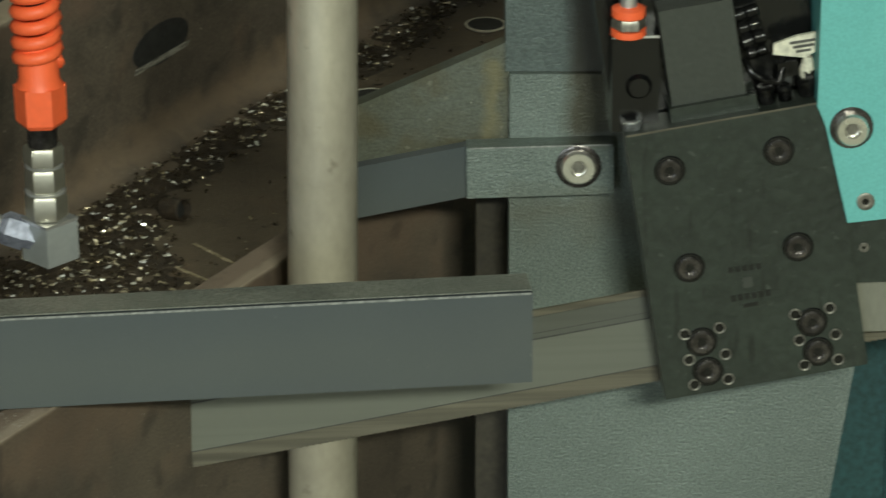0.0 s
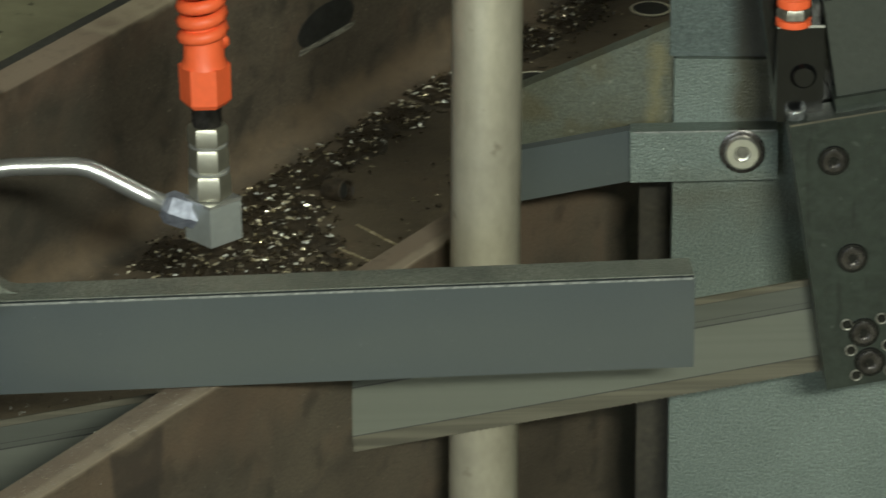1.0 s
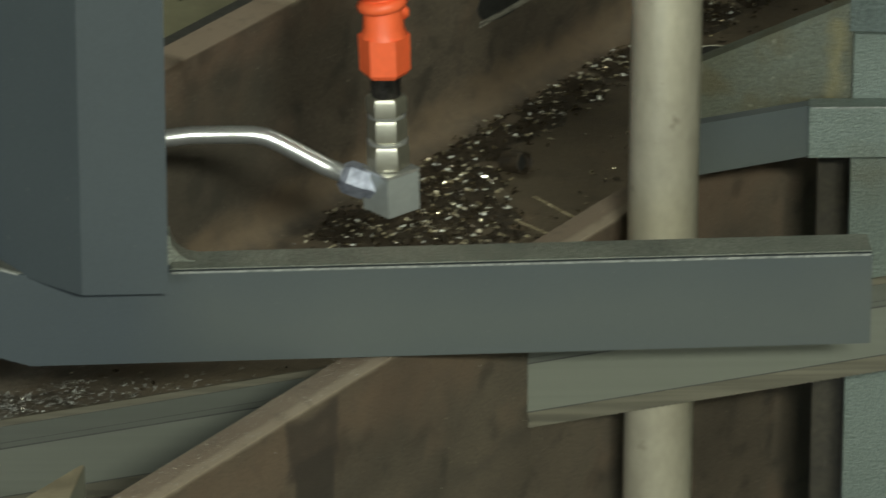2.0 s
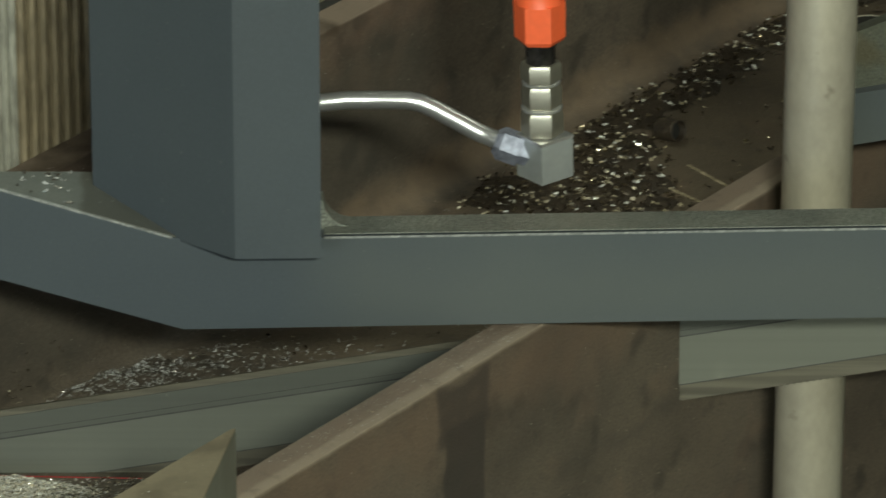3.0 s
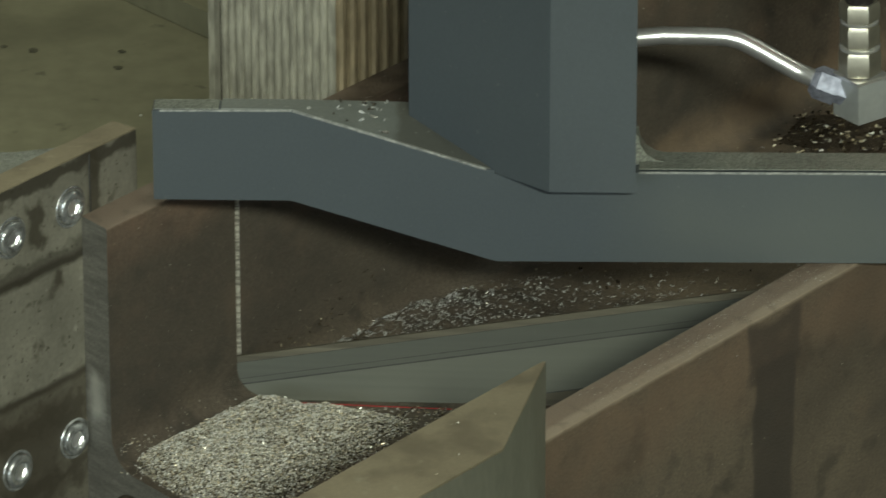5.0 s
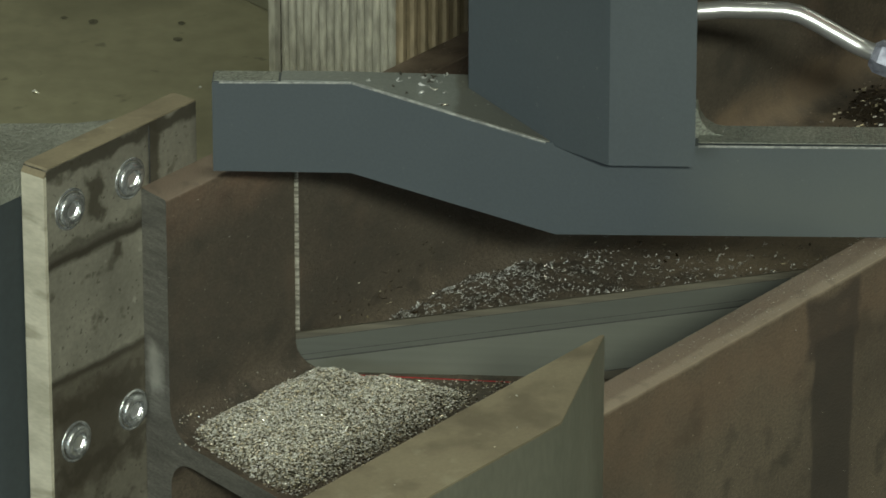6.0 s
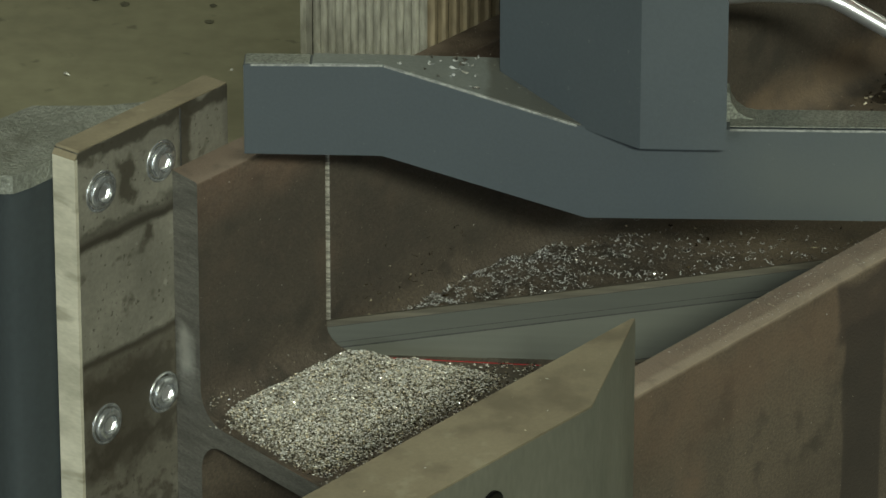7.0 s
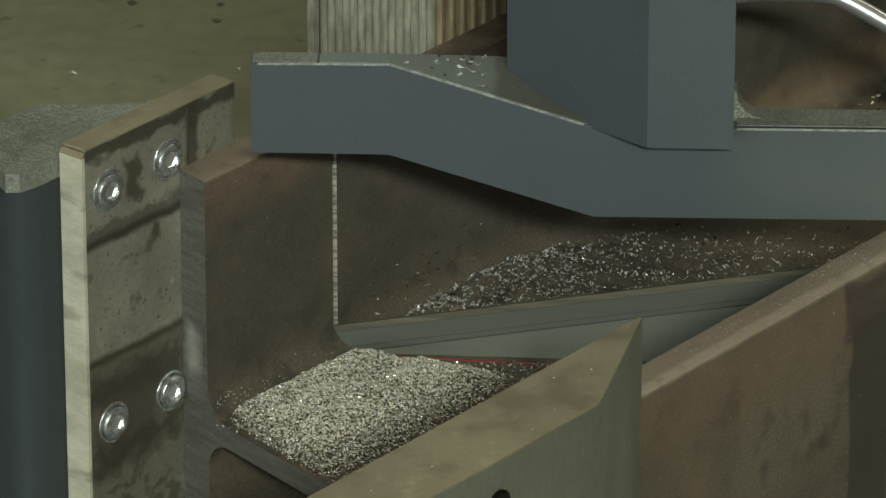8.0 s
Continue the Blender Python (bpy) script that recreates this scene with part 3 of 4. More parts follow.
band_strip("back_edge", 0.0, 0.0042, TEETH, 0.0009, label="brownish back edge of the band")
band_strip("back_line", 0.0042, 0.0046, DARKLINE, 0.0006)
band = band_strip("band_back", 0.0046, 0.0150, BLADE_BACK, label="dull worn back of the band")
band_strip("upper_wear_line", 0.0150, 0.0154, DARKLINE, 0.0006)
band_strip("wear_strip", 0.0154, 0.0185, BLADE_BACK)
band_strip("wear_line", 0.0185, 0.0195, DARKLINE, 0.0006)
band_strip("band_face", 0.0195, 0.0505, BLADE, label="smooth grey face of the running band")
band_strip("gullet_line", 0.0505, 0.0512, DARKLINE, 0.0006)
bm = bmesh.new()
mt = pose(0, 0, 0.9635) @ TILT
pts2 = []
xx = -0.62
while xx < 0.62:
    pts2 += [(xx, -0.0618), (xx + 0.0012, -0.0609), (xx + 0.003, -0.0611)]
    xx += 0.004
prism(bm, [(-0.62, -0.0512)] + pts2 + [(0.632, -0.0512)], lambda p, q, s: mt @ Vector((p, s, q)), -0.0009, 0.0009)
part("toothed_edge", bm, TEETH, saw, "oily toothed lower edge of the band")

# guide block, in a frame that leans with the band; g(x, z) in the plane of its front face
GM = pose(0.2845, -0.03, 0.9488) @ pose(0, 0, 0, 0, -LEAN + 0.6, 0)
gw, gh = 0.1243, 0.1742
bm = bmesh.new()
box(bm, 0, gw, 0, 0.027, 0, gh, GM)
guide = part("guide_block", bm, GUIDE, saw, "dark burnished guide plate with sunk socket screws", bevel=0.0012)
bm = bmesh.new()
box(bm, 0.004, gw - 0.004, 0.034, 0.06, 0.004, gh - 0.01, GM)
part("guide_backing", bm, GUIDE, saw, bevel=0.001)


def gxz(u, z):
    v = GM.inverted() @ Vector((u, -0.03, z))
    return v.x, v.z


for u, z in ((0.2849, 1.0985), (0.3501, 1.109), (0.2977, 1.0352), (0.363, 1.0465), (0.3059, 0.9864), (0.31, 0.9669), (0.3726, 0.997), (0.3768, 0.9775)):
    x, zz = gxz(u, z)
    socket_screw(guide, x, 0.0, zz, 0.0072, GUNMETAL, 0.0022, BLACK, m=GM)
for cu, cz in ((0.308, 0.9767), (0.3747, 0.9873)):
    for du, dz in ((-0.0125, 0.015), (0.0085, 0.0185), (-0.0095, -0.002), (0.0125, 0.001), (-0.006, -0.0185), (0.0145, -0.0155)):
        x, zz = gxz(cu + du, cz + dz)
        bm = bmesh.new()
        lathe(bm, [(0.0039, -0.002), (0.0039, 0.0003), (0.0036, 0.0009), (0.0031, 0.0009), (0.0028, 0.0001)], GM @ pose(x, 0, zz, 90, 0, 0), 16)
        rim = part("set_screw", bm, ZINC_DIM, guide, "small sunk screw with a bright rim", smooth=True)
        bm = bmesh.new()
        lathe(bm, [(0.0028, -0.002), (0.0028, 0.0003), (0.0014, 0.0002)], GM @ pose(x, 0, zz, 90, 0, 0), 8)
        part("bore", bm, BLACK, rim)
# stamped marks that cannot be read: plain bars
for u, z, w, h in ([(0.3225 + 0.0042 * k, 1.0328 + 0.0005 * k, 0.0028, 0.0038) for k in range(5)] + [(0.3245 + 0.0042 * k, 1.0142 + 0.0006 * k, 0.003, 0.004) for k in range(6)]
                   + [(0.3352, 1.0098, 0.009, 0.0025), (0.333, 1.0245, 0.006, 0.007)]):
    x, zz = gxz(u, z)
    bm = bmesh.new()
    box(bm, x - w / 2, x + w / 2, -0.0004, 0.001, zz - h / 2, zz + h / 2, GM)
    part("stamped_bar", bm, OLIVE if h > 0.005 else STAMP, guide, bevel=0.0003)

# what stands on the guide block
bm = bmesh.new()
x, zz = gxz(0.2878, 1.1317)
box(bm, x, x + 0.0445, 0.012, 0.03, zz, zz + 0.064, GM)
part("cover_plate", bm, OLIVE, saw, "olive-grey cover plate with rounded corners", bevel=0.003)
bm = bmesh.new()
box(bm, x - 0.002, x + 0.05, 0.008, 0.03, zz - 0.008, zz + 0.003, GM)
part("clamp_bar", bm, GUIDE, saw, bevel=0.001)
bm = bmesh.new()
box(bm, -0.004, gw - 0.002, 0.03, 0.075, gh - 0.005, gh + 0.16, GM)
part("black_housing", bm, BLACK, saw, "black oily bracket behind the guide", bevel=0.003)
for k, (a, b, rr, ln) in enumerate(((0.083, 0.058, 0.0042, 0.016), (0.084, 0.049, 0.0036, 0.014), (0.0855, 0.0405, 0.0046, 0.015), (0.0865, 0.032, 0.0036, 0.012))):
    bm = bmesh.new()
    lathe(bm, [(rr * 0.8, -ln / 2), (rr, -ln / 2 + 0.001), (rr, -0.001), (rr * 0.82, 0.0), (rr, 0.001), (rr, ln / 2 - 0.001), (rr * 0.8, ln / 2)], GM @ pose(a, 0.018, gh + b, 0, 82, 0), 14)
    part("banjo_fitting", bm, OILED_BLACK, saw, "stacked oily black pipe fitting")
bm = bmesh.new()
tube_path(bm, [GM @ Vector(p) for p in ((0.078, 0.016, gh + 0.03), (0.081, 0.012, gh + 0.022), (0.088, 0.01, gh + 0.016), (0.096, 0.011, gh + 0.013), (0.1, 0.014, gh + 0.02), (0.1, 0.018, gh + 0.03))], 0.0024, 10)
part("looped_pipe", bm, OILED_BLACK, saw, "thin oily black pipe bent into a loop", smooth=True)
for a, b, rr in ((0.088, 0.006, 0.0052), (0.099, 0.0045, 0.0042), (0.113, 0.007, 0.0062), (0.079, 0.004, 0.003)):
    bm = bmesh.new()
    lathe(bm, [(rr * 0.9, -0.006), (rr, -0.005), (rr, 0.0015), (rr * 1.12, 0.002), (rr * 1.12, 0.004), (rr * 0.9, 0.0052), (rr * 0.5, 0.0054), (rr * 0.45, 0.003)], GM @ pose(a, 0.014, gh + b), 18)
    part("valve_cap", bm, OILED_BLACK, saw, "short oily black screw cap")
for a, b, c in ((0.103, 0.024, 0.03), (0.118, 0.016, 0.024)):
    bm = bmesh.new()
    box(bm, a - 0.006, a + 0.006, 0.012, 0.03, gh + b - 0.009, gh + b, GM)
    part("terminal_block", bm, OILED_BLACK, saw, "small oily black block", bevel=0.0012)
bm = bmesh.new()
lathe(bm, [(0.0062, -0.006), (0.0062, 0.003), (0.0066, 0.0036), (0.0064, 0.0046), (0.005, 0.0048), (0.0044, 0.0025), (0.002, 0.002)], GM @ pose(0.006, 0.012, gh + 0.001), 22)
part("cap_screw", bm, OILED, saw, "oily cap screw with a bright rim", smooth=True)
bm = bmesh.new()
prism(bm, [(0.3474, 1.165), (0.3476, 1.1715), (0.361, 1.1765), (0.3785, 1.1795), (0.3785, 1.1705), (0.367, 1.1625)], lambda p, q, s: Vector((p, s, q)), -0.0165, -0.014)
tagw = part("paper_tag", bm, TAG, saw, "cream paper tag with faint print", bevel=0.0006)
for k in range(3):
    bm = bmesh.new()
    box(bm, -0.0085 + 0.002 * k, 0.0085 - 0.002 * k, -0.0003, 0.0003, -0.0008, 0.0008, pose(0.3655, -0.0167, 1.1732 - 0.003 * k, 0, -8, 0))
    part("print_bar", bm, INK, tagw)
bm = bmesh.new()
lathe(bm, [(0.0045, 0), (0.0052, 0.005), (0.0028, 0.013)], pose(0.3687, -0.013, 1.149), 16)
part("tag_stem", bm, TAG, saw, "small white nozzle under the tag")
bm = bmesh.new()
tube_path(bm, [GM @ Vector((0.001, 0.0003, gh - 0.0003)), GM @ Vector((gw - 0.001, 0.0003, gh - 0.0003))], 0.0007, 6)
part("worn_top_edge", bm, TEETH, guide, "bare worn upper edge")
# orange coupling on its black valve
CP = pose(0.2609, -0.015, 1.1795)
bm = bmesh.new()
box(bm, 0.2515, 0.2795, -0.015, 0.02, 1.118, 1.1790)
valve = part("valve", bm, BLACK, saw, "glossy black valve", bevel=0.001)
bm = bmesh.new()
box(bm, 0.2515, 0.2795, -0.0162, -0.0152, 1.1778, 1.1792)
part("bright_edge", bm, CHROME, valve)
bm = bmesh.new()
lathe(bm, [(0.0075, -0.012), (0.008, 0.0), (0.006, 0.003)], pose(0.2675, -0.0152, 1.147, 90, 0, 0), 20)
part("knob", bm, BLACK, valve)
bm = bmesh.new()
lathe(bm, [(0.0098, 0.0002), (0.0106, 0.001), (0.0106, 0.0048)], CP, 20)
coupling = part("coupling", bm, ORANGE, saw, "orange hose coupling")
bm = bmesh.new()
lathe(bm, [(0.0095, 0.0049), (0.0102, 0.0056), (0.0102, 0.0098), (0.009, 0.0122)], CP, 6)
part("hexagon", bm, ZINC_DIM, coupling)
bm = bmesh.new()
lathe(bm, [(0.0096, 0.0123), (0.0102, 0.013), (0.0102, 0.0175), (0.007, 0.019)], CP, 20)
part("upper_ring", bm, ORANGE, coupling)
bm = bmesh.new()
lathe(bm, [(0.0052, 0.019), (0.0052, 0.2)], CP, 16)
part("steel_pipe", bm, CHROME, coupling)
# teal bracket
bm = bmesh.new()
prism(bm, [(0.3735, 1.26), (0.3722, 1.138), (0.3775, 1.125), (0.392, 1.0625), (0.47, 1.069), (0.47, 1.26)], lambda p, q, s: Vector((p, s, q)), -0.034, 0.02)
teal = part("teal_bracket", bm, TEAL, saw, "bright teal painted bracket", bevel=0.002)
socket_screw(teal, 0.3928, -0.034, 1.1239, 0.0100, ZINC, 0.006, GUNMETAL)
socket_screw(teal, 0.4025, -0.034, 1.0762, 0.0055, ZINC_DIM, 0.0012)
bm = bmesh.new()
box(bm, 0.392, 0.47, -0.026, 0.02, 1.02, 1.0615)
part("lower_plate", bm, GUIDE, saw, bevel=0.001)
socket_screw(saw, 0.4035, -0.026, 1.043, 0.003, ZINC_DIM, 0.001)
bm = bmesh.new()
box(bm, 0.395, 0.47, -0.02, -0.004, 0.985, 1.019)
part("band_wiper", bm, JAW, saw, bevel=0.001)

# ------------------------------------------------------------------ the hold-down arm
arm = thing("clamp_arm", ARM, "blue-grey painted cranked steel clamp arm with a square post", "clamp")
bm = bmesh.new()
prism(bm, [(-0.4093, 1.0411), (-0.4093, 1.097), (-0.3285, 1.0978), (-0.216, 1.0621), (-0.129, 1.0613), (0.279, 1.0640), (0.279, 1.0075), (-0.2104, 1.0041), (-0.3295, 1.0412)],
      lambda p, q, s: Vector((p, s * (0.0155 if p < -0.25 else 0.0265), q)), 0.0, 1.0)
part("bar", bm, PAINT, arm, bevel=0.0012)
bm = bmesh.new()
prism(bm, [(-0.3695, 0.0012), (-0.3285, 0.0012), (-0.214, 0.0012), (-0.214, 0.097), (-0.3285, 0.0157), (-0.3695, 0.0157)],
      lambda p, q, s: Vector((p, q, s + (1.0974 if p < -0.32 else 1.0616))), 0.0, 0.0010)
part("gusset", bm, GREY_PAINT, arm, "sloping grey gusset behind the bar with chips on it")
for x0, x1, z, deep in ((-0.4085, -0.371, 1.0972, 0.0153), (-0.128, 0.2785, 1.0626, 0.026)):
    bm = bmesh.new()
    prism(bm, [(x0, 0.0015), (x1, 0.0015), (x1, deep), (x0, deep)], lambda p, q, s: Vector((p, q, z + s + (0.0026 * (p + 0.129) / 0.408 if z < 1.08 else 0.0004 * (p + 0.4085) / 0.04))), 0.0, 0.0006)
    part("worn_top", bm, PAINT_TOP, arm, "speckled worn upper face, coloured lighter to stand for top light")
bm = bmesh.new()
tube_path(bm, [(-0.405, 0.0004, 1.0968), (-0.3288, 0.0004, 1.0976)], 0.0007, 6)
tube_path(bm, [(-0.328, 0.0004, 1.0974), (-0.2165, 0.0004, 1.0621)], 0.0008, 6)
tube_path(bm, [(-0.128, 0.0004, 1.0611), (0.278, 0.0004, 1.0637)], 0.0008, 6)
part("chipped_edge", bm, EDGE, arm, "chipped bright front edge")
bm = bmesh.new()
prism(bm, [(-0.1301, -0.027), (-0.1795, -0.027), (-0.2625, 0.0427), (-0.2625, 0.10), (-0.1301, 0.10)], lambda p, q, s: Vector((p, q, s)), 1.0602, 1.62)
part("post", bm, PAINT, arm, "upright square post with a broad chamfer", bevel=0.0025)
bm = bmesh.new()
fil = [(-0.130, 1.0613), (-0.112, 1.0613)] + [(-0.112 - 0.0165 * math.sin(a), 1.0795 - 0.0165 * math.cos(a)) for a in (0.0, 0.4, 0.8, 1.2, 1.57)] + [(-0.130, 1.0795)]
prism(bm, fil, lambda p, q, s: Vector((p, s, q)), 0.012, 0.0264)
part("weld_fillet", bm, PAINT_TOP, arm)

# ------------------------------------------------------------------ vice jaws
jaw = thing("vice_jaw", BEAM, "pointed steel vice jaw with an oily top pressed against the beam", "vice")
bm = bmesh.new()
prism(bm, [(-0.2605, -0.0005), (-0.2588, -0.002), (-0.3606, -0.0508), (-0.78, -0.0508), (-0.78, -0.0005)], lambda p, q, s: Vector((p, q, s)), 0.62, 1.0480)
part("jaw_block", bm, JAW, jaw, bevel=0.0016)
bm = bmesh.new()
prism(bm, [(-0.2612, -0.0008), (-0.2596, -0.0022), (-0.3604, -0.0505), (-0.779, -0.0505), (-0.779, -0.0008)], lambda p, q, s: Vector((p, q, s)), 1.0481, 1.0492)
part("jaw_top", bm, JAW_TOP, jaw, "oily yellowish top face")
socket_screw(jaw, -0.4458, -0.0508, 1.0235, 0.0085, BLACK, 0.002)

plate = thing("jaw_plate", BEAM, "worn steel jaw plate with four bright socket screws beside the beam", "vice")
bm = bmesh.new()
box(bm, -0.267, -0.1338, 0.4003, 0.4185, 0.55, 1.0385)
part("face_plate", bm, PLATE, plate, bevel=0.001)
bm = bmesh.new()
box(bm, -0.2695, -0.2671, 0.4006, 0.418, 0.55, 1.0345)
part("plate_edge", bm, PLATE_EDGE, plate, "bare bright scraped end of the plate")
bm = bmesh.new()
prism(bm, [(-0.2696, 1.0346), (-0.2655, 1.0396), (-0.134, 1.0396), (-0.134, 1.0387), (-0.265, 1.0387), (-0.269, 1.034)], lambda p, q, s: Vector((p, s, q)), 0.4006, 0.4182)
part("plate_top", bm, JAW_TOP, plate, "oily top of the plate")
for x, z in ((-0.2475, 1.0078), (-0.1944, 1.0092), (-0.2474, 0.8562), (-0.1959, 0.8578)):
    sunk_screw(plate, x, 0.4003, z, 0.0104, OILED)
bm = bmesh.new()
box(bm, -0.1772, -0.1764, 0.3996, 0.4004, 0.55, 1.037)
part("seam", bm, DARKLINE, plate)

body = thing("vice", BEAM, "dark blue vice slide with a speckled grey top", "vice")
outline = [(-0.2873, 0.4195), (-0.3, 0.4215), (-0.3055, 0.428), (-0.298, 0.4425), (-0.293, 0.475), (-0.272, 0.49), (-0.2501, 0.484), (-0.2166, 0.482), (-0.189, 0.448), (-0.15, 0.4195)]
bm = bmesh.new()
prism(bm, outline, lambda p, q, s: Vector((p + 0.004, q, s)), 0.0, 1.018)
part("slide_body", bm, BODY_BLUE, body, smooth=True)
bm = bmesh.new()
prism(bm, outline, lambda p, q, s: Vector((p, q, s)), 1.0182, 1.03)
part("grey_cap", bm, GREYTOP, body, "speckled grey casting on top", bevel=0.003)

ribbed = thing("ribbed_jaw", BEAM, "tall steel jaw with upright ribs behind the beam", "vice")
# The core is coloured dark to stand for shade between the ribs.
bm = bmesh.new()
box(bm, 0.0595, 0.30, 0.405, 0.497, 0.55, 1.60)
part("core", bm, GAP_SHADE, ribbed)
n = 15
for k in range(n):
    y = 0.403 + (k + 0.5) * 0.0925 / n
    bm = bmesh.new()
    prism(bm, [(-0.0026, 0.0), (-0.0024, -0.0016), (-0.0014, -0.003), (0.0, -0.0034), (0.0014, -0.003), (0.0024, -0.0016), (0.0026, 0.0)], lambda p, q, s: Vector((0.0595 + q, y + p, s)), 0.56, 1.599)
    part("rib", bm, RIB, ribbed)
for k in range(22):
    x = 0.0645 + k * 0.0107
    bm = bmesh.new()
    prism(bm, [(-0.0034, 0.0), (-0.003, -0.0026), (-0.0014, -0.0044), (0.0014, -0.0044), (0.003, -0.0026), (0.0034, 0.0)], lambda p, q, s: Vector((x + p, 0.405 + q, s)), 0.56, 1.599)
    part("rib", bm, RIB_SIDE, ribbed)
bm = bmesh.new()
box(bm, 0.056, 0.075, 0.499, 0.504, 0.55, 1.6)
part("side_strip", bm, RIB, ribbed, "thin upright strip at the jaw's back edge")

# ------------------------------------------------------------------ machine bed under the beam
bed = thing("machine_bed", BEAM, "dark steel saw bed carrying the beam", "machine bed")
bm = bmesh.new()
box(bm, -0.62, -0.30, 0.02, 0.40, 0.0, 0.699)
part("front_rest", bm, STEELDARK, bed, bevel=0.004)
bm = bmesh.new()
box(bm, 0.55, 2.6, 0.0, 0.42, 0.0, 0.699)
part("rear_rest", bm, STEELDARK, bed, bevel=0.004)
bm = bmesh.new()
box(bm, -0.30, 0.55, 0.0, 0.42, 0.0, 0.5)
part("chip_tray", bm, STEELDARK, bed, bevel=0.004)
bm = bmesh.new()
box(bm, 0.4, 2.6, 0.403, 0.432, 0.0, 0.985)
part("bed_rail", bm, STEELDARK, bed, "dark rail beside the beam", bevel=0.003)

# ------------------------------------------------------------------ upright roller
roller = thing("guide_roller", pose(-0.0782, 0.345, 0.0, 0, 0.3, 0), "upright dirty cream steel guide roller", "roller")
bm = bmesh.new()
lathe(bm, [(0.018, 0.50), (0.0212, 0.505), (0.0212, 1.08), (0.0213, 1.0815), (0.0212, 1.083), (0.0212, 1.55), (0.018, 1.555)], Matrix(), 40)
part("roller_tube", bm, ROLLER, roller, smooth=True)
bm = bmesh.new()
lathe(bm, [(0.03, 0.0), (0.03, 0.06), (0.012, 0.07), (0.012, 0.55)], Matrix(), 24)
part("roller_foot", bm, STEELDARK, roller)

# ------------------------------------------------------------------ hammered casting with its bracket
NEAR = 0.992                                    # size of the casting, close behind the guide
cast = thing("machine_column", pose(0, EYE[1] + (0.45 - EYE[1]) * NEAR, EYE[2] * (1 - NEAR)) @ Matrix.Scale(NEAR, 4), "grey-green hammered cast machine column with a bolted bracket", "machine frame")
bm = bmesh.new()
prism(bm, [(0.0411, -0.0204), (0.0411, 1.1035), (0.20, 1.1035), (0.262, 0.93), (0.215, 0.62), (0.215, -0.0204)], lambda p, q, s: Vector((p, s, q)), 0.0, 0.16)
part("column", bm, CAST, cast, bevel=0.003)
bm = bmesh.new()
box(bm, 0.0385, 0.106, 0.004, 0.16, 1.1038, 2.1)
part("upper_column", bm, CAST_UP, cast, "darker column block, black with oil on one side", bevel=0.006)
# Dark strip added in place of the shadowed gap left of the column.
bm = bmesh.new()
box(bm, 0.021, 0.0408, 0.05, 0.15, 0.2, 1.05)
part("gap_shade_strip", bm, GAP_SHADE, cast)
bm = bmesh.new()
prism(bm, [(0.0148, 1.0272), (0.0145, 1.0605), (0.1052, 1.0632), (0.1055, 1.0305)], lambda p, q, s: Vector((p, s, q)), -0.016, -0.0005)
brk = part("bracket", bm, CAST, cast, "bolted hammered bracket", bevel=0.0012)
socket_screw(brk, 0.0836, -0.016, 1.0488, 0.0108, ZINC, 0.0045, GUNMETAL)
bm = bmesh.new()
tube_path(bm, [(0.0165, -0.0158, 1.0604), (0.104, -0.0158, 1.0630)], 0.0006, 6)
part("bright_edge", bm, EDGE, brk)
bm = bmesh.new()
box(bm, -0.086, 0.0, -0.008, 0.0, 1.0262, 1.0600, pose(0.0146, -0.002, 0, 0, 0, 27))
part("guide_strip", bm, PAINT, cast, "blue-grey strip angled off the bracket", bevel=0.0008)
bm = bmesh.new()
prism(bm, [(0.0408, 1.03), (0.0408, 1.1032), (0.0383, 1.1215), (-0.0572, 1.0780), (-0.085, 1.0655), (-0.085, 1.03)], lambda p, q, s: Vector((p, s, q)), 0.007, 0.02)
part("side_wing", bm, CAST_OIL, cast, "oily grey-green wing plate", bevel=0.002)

back = thing("teal_machine", pose(0.36, 0.72, 0), "dark teal painted machine base behind the column", "machine frame")
bm = bmesh.new()
box(bm, -0.1, 0.5, 0, 0.5, 0.0, 1.0)
part("base_body", bm, TEAL_DARK, back, bevel=0.01)
bm = bmesh.new()
box(bm, -0.06, 0.46, -0.004, -0.0005, 0.12, 0.92)
door = part("access_door", bm, TEAL_DARK, back, "flat dark teal door panel", bevel=0.001)
bm = bmesh.new()
box(bm, 0.40, 0.42, -0.018, -0.0045, 0.5, 0.6)
part("door_handle", bm, BLACK, door, bevel=0.002)

# ------------------------------------------------------------------ spray line: orange hose, fittings, bent steel pipe
spray = thing("spray_line", pose(0, 0.36, 0), "orange spring-guarded air hose on steel fittings with a bent chrome pipe", "hose")
ang = pose(-0.2395, 0, 1.0285, 0, -1.7, 0)
bm = bmesh.new()
lathe(bm, [(0.0098, 0.152), (0.0098, 0.36)], ang, 20)
hose = part("hose", bm, BLACK, spray)
bm = bmesh.new()
pts = [ang @ Vector((0.0118 * math.cos(a), 0.0118 * math.sin(a), 0.117 + 0.0098 * a / (2 * math.pi))) for a in (k * math.pi / 8 for k in range(0, 330))]
tube_path(bm, pts, 0.0043, 8)
part("spring_guard", bm, ORANGE, spray, "coiled orange spring guard", smooth=True)
bm = bmesh.new()
lathe(bm, [(0.013, 0.078), (0.0155, 0.081), (0.0158, 0.104)], ang, 6)
lathe(bm, [(0.0145, 0.1035), (0.0125, 0.108), (0.0118, 0.13)], ang, 20)
part("orange_nut", bm, ORANGE, spray, "orange hexagonal nut", bevel=0.0008)
